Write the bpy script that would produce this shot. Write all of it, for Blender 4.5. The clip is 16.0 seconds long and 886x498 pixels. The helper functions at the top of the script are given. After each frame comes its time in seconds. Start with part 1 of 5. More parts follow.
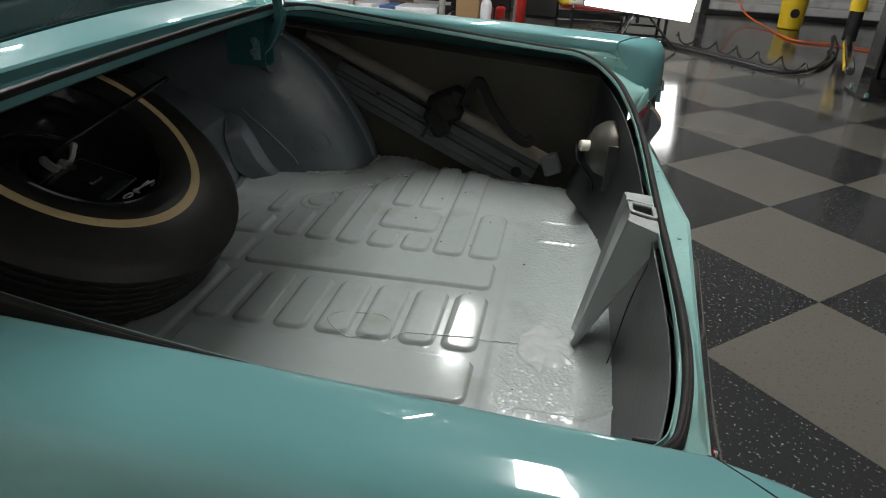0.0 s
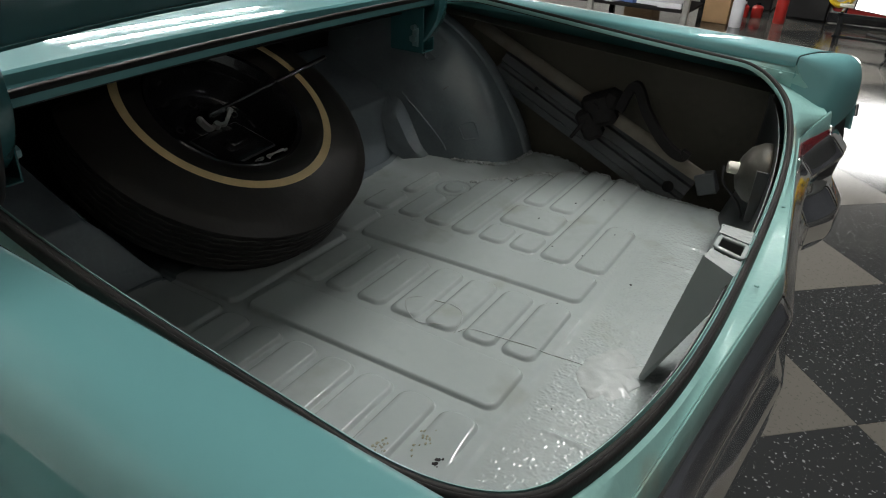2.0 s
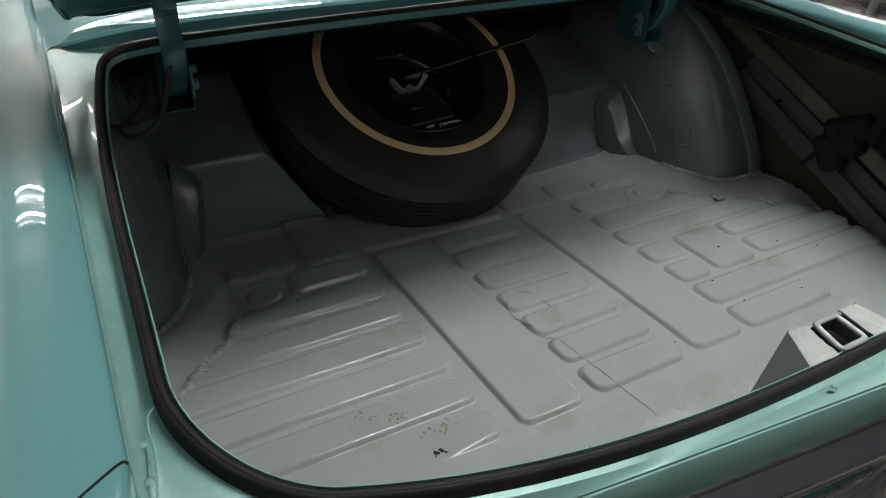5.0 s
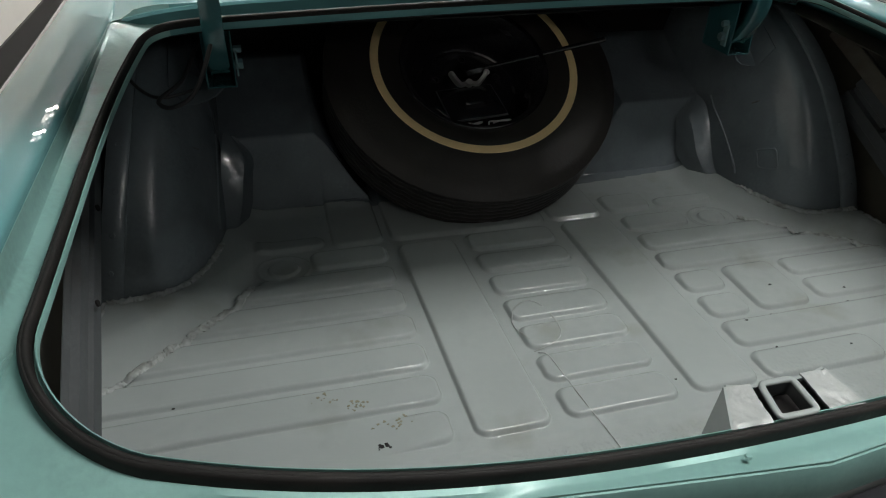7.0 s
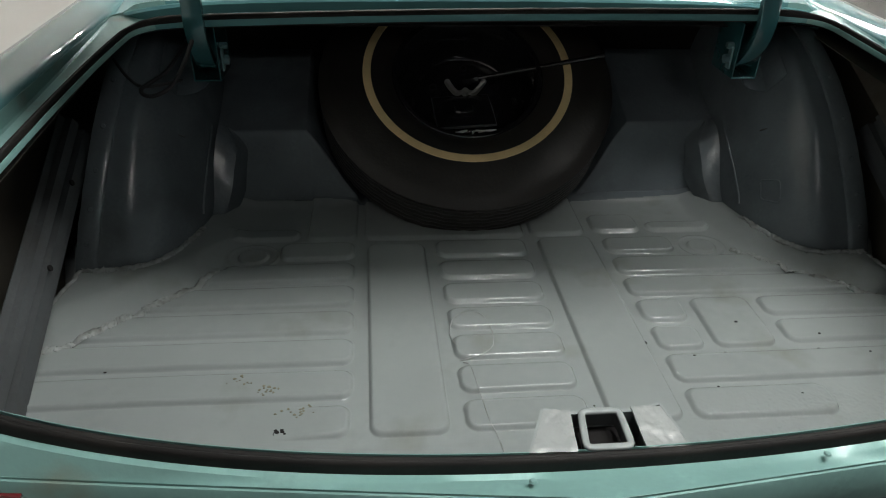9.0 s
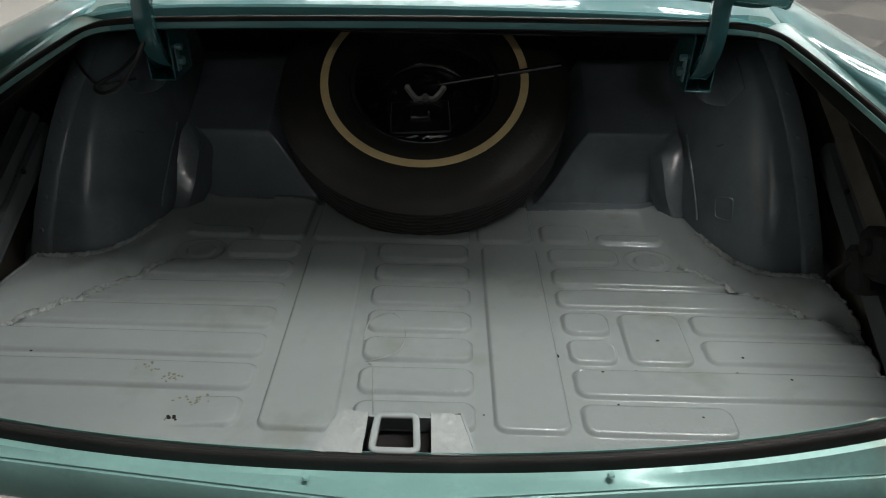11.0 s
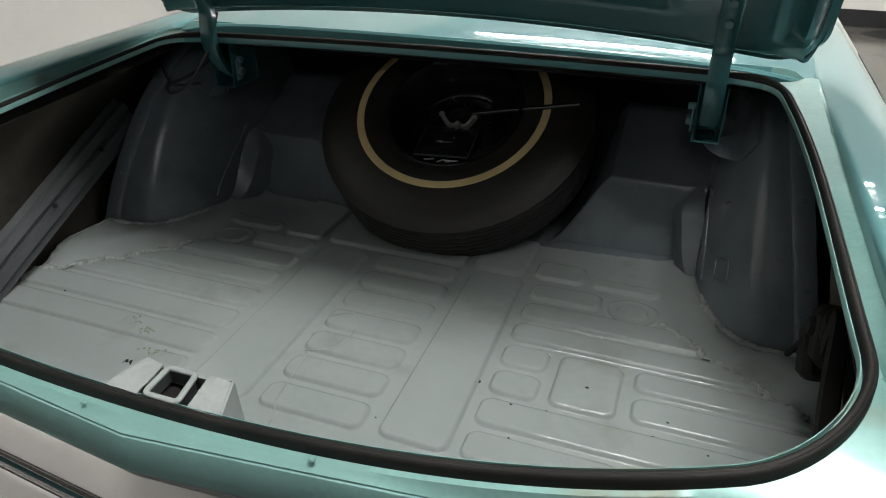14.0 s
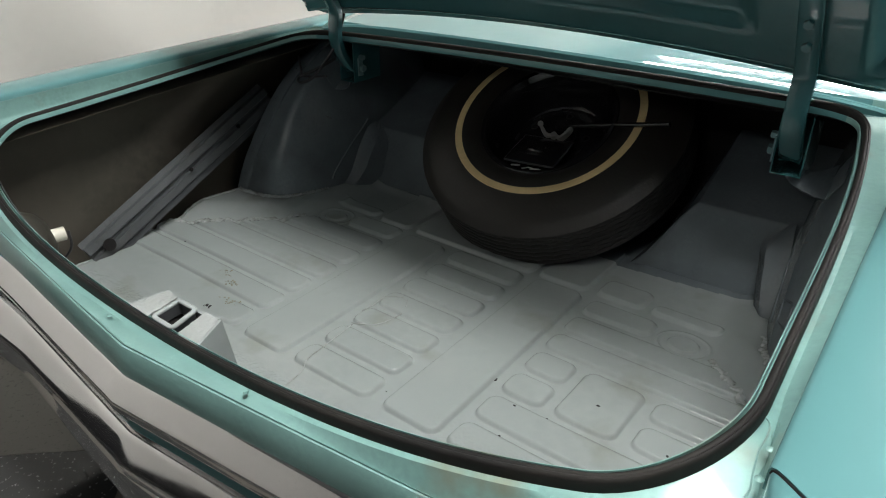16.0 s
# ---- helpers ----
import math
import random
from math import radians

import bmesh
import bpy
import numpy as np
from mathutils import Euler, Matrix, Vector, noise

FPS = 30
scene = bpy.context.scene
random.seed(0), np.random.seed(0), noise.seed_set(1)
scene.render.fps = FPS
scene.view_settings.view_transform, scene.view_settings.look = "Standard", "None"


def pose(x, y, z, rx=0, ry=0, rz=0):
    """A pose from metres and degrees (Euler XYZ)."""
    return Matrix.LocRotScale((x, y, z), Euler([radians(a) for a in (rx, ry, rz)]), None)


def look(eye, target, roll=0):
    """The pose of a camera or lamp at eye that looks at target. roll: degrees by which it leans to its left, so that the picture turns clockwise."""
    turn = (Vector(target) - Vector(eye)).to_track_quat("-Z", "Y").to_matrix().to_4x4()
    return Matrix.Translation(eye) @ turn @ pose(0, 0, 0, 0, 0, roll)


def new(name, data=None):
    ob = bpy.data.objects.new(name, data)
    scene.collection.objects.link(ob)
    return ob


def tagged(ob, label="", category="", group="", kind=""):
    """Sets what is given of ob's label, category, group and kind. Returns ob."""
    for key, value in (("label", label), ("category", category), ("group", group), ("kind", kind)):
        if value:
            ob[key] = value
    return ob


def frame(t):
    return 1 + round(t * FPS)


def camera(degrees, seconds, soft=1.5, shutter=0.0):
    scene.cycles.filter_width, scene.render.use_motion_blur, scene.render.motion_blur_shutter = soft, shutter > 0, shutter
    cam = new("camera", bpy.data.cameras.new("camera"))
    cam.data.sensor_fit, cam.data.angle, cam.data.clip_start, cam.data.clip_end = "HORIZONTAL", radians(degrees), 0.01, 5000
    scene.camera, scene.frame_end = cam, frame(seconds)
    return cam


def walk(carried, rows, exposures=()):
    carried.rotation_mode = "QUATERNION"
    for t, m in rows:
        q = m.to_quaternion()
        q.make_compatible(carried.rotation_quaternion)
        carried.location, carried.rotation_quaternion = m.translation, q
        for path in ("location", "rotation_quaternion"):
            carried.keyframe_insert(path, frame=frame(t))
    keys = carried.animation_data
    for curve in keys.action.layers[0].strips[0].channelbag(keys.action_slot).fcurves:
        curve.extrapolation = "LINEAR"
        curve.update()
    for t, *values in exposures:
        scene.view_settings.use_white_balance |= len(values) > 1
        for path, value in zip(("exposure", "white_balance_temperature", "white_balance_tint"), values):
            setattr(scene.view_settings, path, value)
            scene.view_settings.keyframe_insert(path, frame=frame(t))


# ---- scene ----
cam = camera(65.8, 16.0, soft=1.1)
PATH = [
    (0, (-1.221, -0.176, 1.259), (0.536, 0.116, 0.349), 3.0),
    (0.5, (-1.2, -0.258, 1.27), (0.523, 0.176, 0.351), 3.0),
    (1, (-1.169, -0.326, 1.274), (0.5, 0.269, 0.346), 2.9),
    (1.5, (-1.141, -0.382, 1.276), (0.464, 0.358, 0.339), 2.8),
    (2, (-1.108, -0.444, 1.286), (0.402, 0.444, 0.32), 2.7),
    (2.5, (-1.065, -0.504, 1.291), (0.36, 0.504, 0.314), 2.3),
    (3, (-1.021, -0.546, 1.293), (0.319, 0.568, 0.312), 2.3),
    (3.5, (-0.969, -0.587, 1.299), (0.257, 0.63, 0.291), 2.2),
    (4, (-0.918, -0.627, 1.3), (0.184, 0.686, 0.271), 2.1),
    (4.5, (-0.868, -0.662, 1.303), (0.12, 0.727, 0.258), 2.0),
    (5, (-0.805, -0.697, 1.305), (0.051, 0.773, 0.254), 1.9),
    (7.5, (-0.465, -0.808, 1.327), (-0.095, 0.833, 0.245), 1.6),
    (8, (-0.382, -0.828, 1.33), (-0.099, 0.838, 0.26), 1.6),
    (8.5, (-0.302, -0.845, 1.33), (-0.09, 0.83, 0.258), 1.4),
    (9, (-0.234, -0.86, 1.329), (-0.074, 0.821, 0.258), 1.5),
    (11.5, (0.143, -0.882, 1.343), (0.057, 0.813, 0.285), 0.8),
    (12, (0.232, -0.881, 1.344), (0.078, 0.813, 0.293), 0.7),
    (12.5, (0.314, -0.881, 1.342), (0.068, 0.813, 0.308), 0.5),
    (13, (0.391, -0.88, 1.34), (0.033, 0.808, 0.328), 0.4),
    (13.5, (0.476, -0.872, 1.34), (-0.01, 0.791, 0.341), 0.3),
    (14, (0.558, -0.866, 1.339), (-0.042, 0.776, 0.367), 0.2),
    (14.5, (0.636, -0.86, 1.339), (-0.095, 0.741, 0.39), 0.1),
    (15, (0.71, -0.846, 1.336), (-0.141, 0.701, 0.396), 0.1),
    (15.5, (0.781, -0.821, 1.335), (-0.181, 0.66, 0.396), 0.0),
    (16, (0.854, -0.783, 1.331), (-0.234, 0.612, 0.398), -0.0),
]
UNIT = 0.931          # metres for one unit of the plan below
walk(cam, [(t, look(Vector(eye) * UNIT, Vector(target) * UNIT, roll)) for t, eye, target, roll in PATH],
     ((0.0, 0.22), (3.0, 0.15), (8.0, 0.04), (11.5, 0.0), (14.0, 0.18), (16.0, 0.4)))

# ---- world, lamps ----
world = bpy.data.worlds.new("world")
world.use_nodes = True
world.node_tree.nodes["Background"].inputs["Color"].default_value = (0.9, 0.95, 1.0, 1)
world.node_tree.nodes["Background"].inputs["Strength"].default_value = 0.035
scene.world = world
TUBE_GLOW = 270.0
LENS_GLOW = 66.0
SOFTBOX_GLOW = 6.5

FLOOR = 0.46          # height of the trunk floor over the shop floor


# ---- materials ----
def mat(name, base, rough=0.5, metal=0.0, vary=0.0, scale=8.0, bump=0.0, bump_scale=60.0, coat=0.0, dirt=None, dirt_scale=3.0, dirt_at=(0.55, 0.75), rough_vary=0.0, spec=0.5):
    """Principled surface: colour that varies at two scales, fine relief and optional stains."""
    m = bpy.data.materials.new(name)
    m.use_nodes = True
    nt = m.node_tree
    p = nt.nodes["Principled BSDF"]
    p.inputs["Base Color"].default_value = (*base, 1)
    p.inputs["Roughness"].default_value = rough
    p.inputs["Metallic"].default_value = metal
    p.inputs["Coat Weight"].default_value = coat
    p.inputs["Specular IOR Level"].default_value = spec
    p.inputs["Coat Roughness"].default_value = 0.012
    co = nt.nodes.new("ShaderNodeTexCoord")

    def noise_tex(s, detail=5.0):
        n = nt.nodes.new("ShaderNodeTexNoise")
        n.inputs["Scale"].default_value = s
        n.inputs["Detail"].default_value = detail
        nt.links.new(co.outputs["Object"], n.inputs["Vector"])
        return n

    def ramp(src, a, b, lo=(0, 0, 0), hi=(1, 1, 1)):
        r = nt.nodes.new("ShaderNodeValToRGB")
        r.color_ramp.elements[0].position, r.color_ramp.elements[1].position = a, b
        r.color_ramp.elements[0].color, r.color_ramp.elements[1].color = (*lo, 1), (*hi, 1)
        nt.links.new(src, r.inputs["Fac"])
        return r

    def mixed(fac, a, b):
        x = nt.nodes.new("ShaderNodeMix")
        x.data_type = "RGBA"
        nt.links.new(fac, x.inputs["Factor"])
        for sock, v in ((x.inputs["A"], a), (x.inputs["B"], b)):
            if isinstance(v, tuple):
                sock.default_value = (*v, 1)
            else:
                nt.links.new(v, sock)
        return x.outputs["Result"]

    col = None
    if vary:
        lo = tuple(c * (1 - vary) for c in base)
        hi = tuple(min(1, c * (1 + vary)) for c in base)
        big = ramp(noise_tex(scale).outputs["Fac"], 0.35, 0.65, lo, hi)
        fine = ramp(noise_tex(scale * 14, 3).outputs["Fac"], 0.3, 0.7)
        col = mixed(fine.outputs["Color"], big.outputs["Color"], base)
    if dirt:
        d = ramp(noise_tex(dirt_scale, 8).outputs["Fac"], *dirt_at)
        col = mixed(d.outputs["Color"], col or base, dirt)
    if col:
        nt.links.new(col, p.inputs["Base Color"])
    if rough_vary:
        r = ramp(noise_tex(scale * 2).outputs["Fac"], 0.3, 0.7, (rough - rough_vary,) * 3, (rough + rough_vary,) * 3)
        nt.links.new(r.outputs["Color"], p.inputs["Roughness"])
    if bump:
        b = nt.nodes.new("ShaderNodeBump")
        b.inputs["Strength"].default_value = bump
        b.inputs["Distance"].default_value = 0.002
        nt.links.new(noise_tex(bump_scale, 4).outputs["Fac"], b.inputs["Height"])
        nt.links.new(b.outputs["Normal"], p.inputs["Normal"])
    return m


def glow(name, colour, strength):
    m = bpy.data.materials.new(name)
    m.use_nodes = True
    p = m.node_tree.nodes["Principled BSDF"]
    p.inputs["Base Color"].default_value = (*colour, 1)
    p.inputs["Emission Color"].default_value = (*colour, 1)
    p.inputs["Emission Strength"].default_value = strength
    return m


def glass(name, colour, rough=0.02):
    m = bpy.data.materials.new(name)
    m.use_nodes = True
    p = m.node_tree.nodes["Principled BSDF"]
    p.inputs["Base Color"].default_value = (*colour, 1)
    p.inputs["Roughness"].default_value = rough
    p.inputs["Transmission Weight"].default_value = 1.0
    p.inputs["IOR"].default_value = 1.45
    return m


def speckled(name, base, fleck, amount, rough):
    """Vinyl composition tile: flecks of another tone and a slow drift between tiles."""
    m = bpy.data.materials.new(name)
    m.use_nodes = True
    nt = m.node_tree
    p = nt.nodes["Principled BSDF"]
    p.inputs["Roughness"].default_value = rough
    p.inputs["Specular IOR Level"].default_value = 0.38
    co = nt.nodes.new("ShaderNodeTexCoord")
    vor = nt.nodes.new("ShaderNodeTexVoronoi")
    vor.inputs["Scale"].default_value = 90
    nse = nt.nodes.new("ShaderNodeTexNoise")
    nse.inputs["Scale"].default_value = 85
    nse.inputs["Detail"].default_value = 6
    big = nt.nodes.new("ShaderNodeTexNoise")
    big.inputs["Scale"].default_value = 2.2
    big.inputs["Detail"].default_value = 6
    for n in (vor, nse, big):
        nt.links.new(co.outputs["Object"], n.inputs["Vector"])
    r = nt.nodes.new("ShaderNodeValToRGB")
    r.color_ramp.elements[0].position, r.color_ramp.elements[1].position = 0.66 - amount, 0.70 - amount
    nt.links.new(nse.outputs["Fac"], r.inputs["Fac"])
    mx = nt.nodes.new("ShaderNodeMix")
    mx.data_type = "RGBA"
    mx.inputs["A"].default_value, mx.inputs["B"].default_value = (*base, 1), (*fleck, 1)
    nt.links.new(r.outputs["Color"], mx.inputs["Factor"])
    oi = nt.nodes.new("ShaderNodeObjectInfo")
    hs = nt.nodes.new("ShaderNodeHueSaturation")
    ma = nt.nodes.new("ShaderNodeMath")
    ma.operation = "MULTIPLY_ADD"
    ma.inputs[1].default_value, ma.inputs[2].default_value = 0.16, 0.92
    nt.links.new(oi.outputs["Random"], ma.inputs[0])
    nt.links.new(ma.outputs[0], hs.inputs["Value"])
    nt.links.new(mx.outputs["Result"], hs.inputs["Color"])
    nt.links.new(hs.outputs["Color"], p.inputs["Base Color"])
    rr = nt.nodes.new("ShaderNodeMapRange")
    rr.inputs["To Min"].default_value, rr.inputs["To Max"].default_value = rough * 0.6, rough * 1.6
    nt.links.new(big.outputs["Fac"], rr.inputs["Value"])
    nt.links.new(rr.outputs["Result"], p.inputs["Roughness"])
    return m


TEAL = mat("teal_paint", (0.098, 0.234, 0.243), 0.42, 0.0, 0.0, coat=1.0, bump=0.006, bump_scale=4, spec=0.06)
TEAL_JAMB = mat("teal_jamb_paint", (0.180, 0.330, 0.308), 0.38, 0.1, 0.16, 9, 0.16, 90, 0.15, dirt=(0.20, 0.17, 0.11), dirt_scale=7, dirt_at=(0.60, 0.82), spec=0.28)
TEAL_DARK = mat("dark_teal_paint", (0.030, 0.108, 0.116), 0.22, 0.1, 0.10, 6, 0.06, 60, 0.7)
GREY = mat("grey_trunk_paint", (0.278, 0.308, 0.306), 0.12, 0.0, 0.07, 3, 0.10, 55, 0.0, spec=0.6, dirt=(0.175, 0.176, 0.145), dirt_scale=7, dirt_at=(0.60, 0.95))
# the trunk's grey again, darkened to paint in the shade at front and sides
GREY_SHADED = mat("shaded_grey_paint", (0.134, 0.158, 0.172), 0.25, 0.0, 0.16, 9, 0.5, 42, 0.2, dirt=(0.10, 0.113, 0.12), dirt_scale=6, dirt_at=(0.56, 0.75))
SEALER = mat("seam_sealer_grey", (0.33, 0.355, 0.35), 0.10, 0.0, 0.15, 30, 0.5, 120, 0.35, dirt=(0.16, 0.165, 0.15), dirt_scale=25, dirt_at=(0.5, 0.75))
SEALER_DULL = mat("smeared_sealer_grey", (0.29, 0.312, 0.308), 0.26, 0.0, 0.10, 25, 0.4, 90, 0.0, spec=0.35)
PRIMER = mat("worn_quarter_inner", (0.066, 0.061, 0.047), 0.8, 0.0, 0.35, 3, 0.2, 50, dirt=(0.06, 0.05, 0.04), dirt_scale=2.5, dirt_at=(0.45, 0.75))
BRACE = mat("dusty_grey_brace", (0.066, 0.073, 0.077), 0.55, 0.1, 0.25, 10, 0.2, 60, dirt=(0.045, 0.036, 0.028), dirt_scale=8, dirt_at=(0.55, 0.8))
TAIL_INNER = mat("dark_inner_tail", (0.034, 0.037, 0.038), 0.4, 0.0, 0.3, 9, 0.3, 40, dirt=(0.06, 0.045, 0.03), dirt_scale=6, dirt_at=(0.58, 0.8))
RUBBER = mat("black_seal_rubber", (0.0115, 0.0110, 0.0105), 0.62, 0.0, 0.25, 20, 0.3, 140, dirt=(0.026, 0.0235, 0.0205), dirt_scale=9, dirt_at=(0.5, 0.8), spec=0.2)
TYRE = mat("black_tyre_rubber", (0.020, 0.018, 0.0165), 0.46, 0.0, 0.3, 14, 0.3, 110, dirt=(0.027, 0.024, 0.020), dirt_scale=6, dirt_at=(0.5, 0.8), spec=0.4)
WHITEWALL = mat("yellowed_whitewall", (0.68, 0.52, 0.27), 0.6, 0.0, 0.14, 18, 0.2, 80, dirt=(0.25, 0.18, 0.09), dirt_scale=12, dirt_at=(0.58, 0.85))
BLACK = mat("black_enamel", (0.014, 0.014, 0.016), 0.13, 0.0, 0.3, 20, 0.2, 60, 0.5)
BLACK_MATT = mat("dull_black", (0.012, 0.011, 0.011), 0.85, 0.0, 0.3, 10, spec=0.2)
STEEL = mat("worn_bare_steel", (0.125, 0.112, 0.092), 0.42, 0.5, 0.2, 25, 0.2, 90, dirt=(0.10, 0.08, 0.06), dirt_scale=14, dirt_at=(0.5, 0.75))
GALV = mat("galvanised_bolt", (0.16, 0.27, 0.28), 0.35, 0.5, 0.2, 40)
CHROME = mat("chrome", (0.78, 0.78, 0.79), 0.07, 1.0, 0.04, 12, rough_vary=0.02)
LAMP_BUCKET = mat("grey_lamp_bucket", (0.062, 0.060, 0.050), 0.45, 0.4, 0.25, 15, 0.2, 50, dirt=(0.12, 0.09, 0.05), dirt_scale=9)
ZINC = mat("zinc_wire", (0.62, 0.62, 0.60), 0.3, 0.35, 0.1, 30)
DULL_ZINC = mat("dull_zinc", (0.34, 0.34, 0.32), 0.38, 0.4, 0.2, 30, 0.2, 90)
CREAM = mat("cream_socket", (0.62, 0.60, 0.52), 0.5, 0.0, 0.1, 30)
RED_LENS = mat("red_lens", (0.10, 0.005, 0.008), 0.15, 0.0, 0.1, 10, coat=0.8)
WIRE = mat("black_wire", (0.015, 0.015, 0.016), 0.5)
WIRE_ORANGE = mat("orange_cord", (0.75, 0.13, 0.03), 0.5, 0.0, 0.1, 20)
YELLOW = mat("yellow_plastic", (0.72, 0.50, 0.02), 0.4, 0.0, 0.08, 10)
WALL = mat("white_wall_paint", (0.66, 0.645, 0.605), 0.75, 0.0, 0.03, 2, 0.1, 90)
CEIL = mat("ceiling_paint", (0.27, 0.278, 0.285), 0.85, 0.0, 0.05, 2)
WALL_DARK = mat("dark_unseen_wall", (0.075, 0.080, 0.092), 0.8, 0.0, 0.15, 2, 0.1, 60)
DOOR = mat("white_roller_door", (0.62, 0.63, 0.63), 0.45, 0.1, 0.06, 5, dirt=(0.35, 0.34, 0.32), dirt_scale=4)
BASE = mat("black_vinyl_base", (0.015, 0.015, 0.016), 0.45, 0.0, 0.2, 10)
TILE_DARK = speckled("black_vinyl_tile", (0.0240, 0.0250, 0.0255), (0.19, 0.20, 0.20), 0.035, 0.11)
TILE_LIGHT = speckled("grey_vinyl_tile", (0.106, 0.100, 0.088), (0.076, 0.072, 0.063), 0.06, 0.12)
SCREED = mat("dark_joint", (0.05, 0.05, 0.048), 0.7, 0.0, 0.2, 9)
CARDBOARD = mat("brown_cardboard", (0.35, 0.22, 0.11), 0.75, 0.0, 0.1, 8)
GLASS = glass("window_glass", (0.75, 0.85, 0.82))
LAMP_WHITE = glow("fluorescent_tube", (0.99, 0.975, 0.945), TUBE_GLOW)
LENS = glow("lit_acrylic_lens", (0.99, 0.975, 0.945), LENS_GLOW)
SOFTBOX = glow("softbox_cloth", (1.0, 0.99, 0.97), SOFTBOX_GLOW)


# ---- mesh helpers ----
def part(name, bm, material, parent=None, label="", angle=38, extra=()):
    """Links a bmesh as one mesh object, under a thing or a part when one is given."""
    me = bpy.data.meshes.new(name)
    bmesh.ops.recalc_face_normals(bm, faces=bm.faces[:])
    bm.to_mesh(me)
    bm.free()
    for m in (material, *extra):
        me.materials.append(m)
    me.shade_smooth()
    me.set_sharp_from_angle(angle=radians(angle))
    ob = new(name, me)
    if parent:
        ob.parent = parent
    return tagged(ob, label) if label else ob


def thing(name, label, category, group="", kind=""):
    return tagged(new(name), label, category, group, kind)


def solid(ob, t, offset=-1.0, angle=38):
    """Gives a sheet its thickness, with crisp rims."""
    bm = bmesh.new()
    bm.from_mesh(ob.data)
    bmesh.ops.solidify(bm, geom=bm.faces[:], thickness=-t * offset)
    bmesh.ops.recalc_face_normals(bm, faces=bm.faces[:])
    bm.to_mesh(ob.data)
    bm.free()
    ob.data.shade_smooth()
    ob.data.set_sharp_from_angle(angle=radians(angle))
    return ob


def sheet(rows, bm=None, close_u=False, close_v=False):
    """A quad mesh through rows of points."""
    bm = bm or bmesh.new()
    vs = [[bm.verts.new(p) for p in row] for row in rows]
    n, m = len(vs), len(vs[0])
    for i in range(n if close_u else n - 1):
        for j in range(m if close_v else m - 1):
            a, b = vs[i], vs[(i + 1) % n]
            try:
                bm.faces.new((a[j], a[(j + 1) % m], b[(j + 1) % m], b[j]))
            except ValueError:
                pass
    return bm


def box(size, at=(0, 0, 0), bevel=0.0, m=None, bm=None):
    bm2 = bmesh.new()
    bmesh.ops.create_cube(bm2, size=1)
    bmesh.ops.scale(bm2, vec=size, verts=bm2.verts)
    if bevel:
        bmesh.ops.bevel(bm2, geom=bm2.edges[:], offset=bevel, segments=1, affect="EDGES")
    bmesh.ops.transform(bm2, matrix=Matrix.Translation(at) @ (m or Matrix.Identity(4)), verts=bm2.verts)
    return join(bm, bm2)


def join(bm, bm2):
    if bm is None:
        return bm2
    me = bpy.data.meshes.new("tmp")
    bm2.to_mesh(me)
    bm2.free()
    bm.from_mesh(me)
    bpy.data.meshes.remove(me)
    return bm


def rod(a, b, r, sides=14, r2=None, bm=None, bevel=0.0):
    a, b = Vector(a), Vector(b)
    bm2 = bmesh.new()
    d = b - a
    bmesh.ops.create_cone(bm2, cap_ends=True, segments=sides, radius1=r, radius2=r if r2 is None else r2, depth=d.length)
    if bevel:
        rim = [e for e in bm2.edges if abs(e.verts[0].co.z - e.verts[1].co.z) < 1e-6]
        bmesh.ops.bevel(bm2, geom=rim, offset=bevel, segments=2, affect="EDGES")
    bmesh.ops.transform(bm2, matrix=Matrix.Translation((a + b) / 2) @ d.to_track_quat("Z", "Y").to_matrix().to_4x4(), verts=bm2.verts)
    return join(bm, bm2)


def sweep(path, profile, closed=False, up=None, bm=None, cap=True):
    """Draws a closed profile of (side, up) offsets along a path."""
    pts = [Vector(p) for p in path]
    n = len(pts)
    rows = []
    for i, p in enumerate(pts):
        if closed:
            t = pts[(i + 1) % n] - pts[i - 1]
        else:
            t = pts[min(i + 1, n - 1)] - pts[max(i - 1, 0)]
        t.normalize()
        ref = Vector(up or (0, 0, 1))
        if abs(t.dot(ref)) > 0.97:
            ref = Vector((0, 1, 0))
        s = t.cross(ref).normalized()
        u = s.cross(t).normalized()
        rows.append([p + s * a + u * b for a, b in profile])
    bm = sheet(rows, bm, close_u=closed, close_v=True)
    if cap and not closed:
        bm.verts.ensure_lookup_table()
        k = len(profile)
        tot = len(bm.verts)
        for first in (tot - n * k, tot - k):
            try:
                bm.faces.new([bm.verts[first + j] for j in range(k)])
            except ValueError:
                pass
    return bm


def ring_profile(r, sides=10):
    return [(r * math.cos(2 * math.pi * k / sides), r * math.sin(2 * math.pi * k / sides)) for k in range(sides)]


def smooth_path(pts, n=10):
    """Catmull-Rom through a few points."""
    P = [Vector(p) for p in pts]
    P = [P[0] * 2 - P[1]] + P + [P[-1] * 2 - P[-2]]
    out = []
    for i in range(1, len(P) - 2):
        for k in range(n):
            t = k / n
            a, b, c, d = P[i - 1], P[i], P[i + 1], P[i + 2]
            out.append(0.5 * ((2 * b) + (c - a) * t + (2 * a - 5 * b + 4 * c - d) * t * t + (3 * b - a - 3 * c + d) * t ** 3))
    return out + [P[-2]]


def cable(pts, r, sides=8, n=10, bm=None):
    return sweep(smooth_path(pts, n), ring_profile(r, sides), bm=bm)


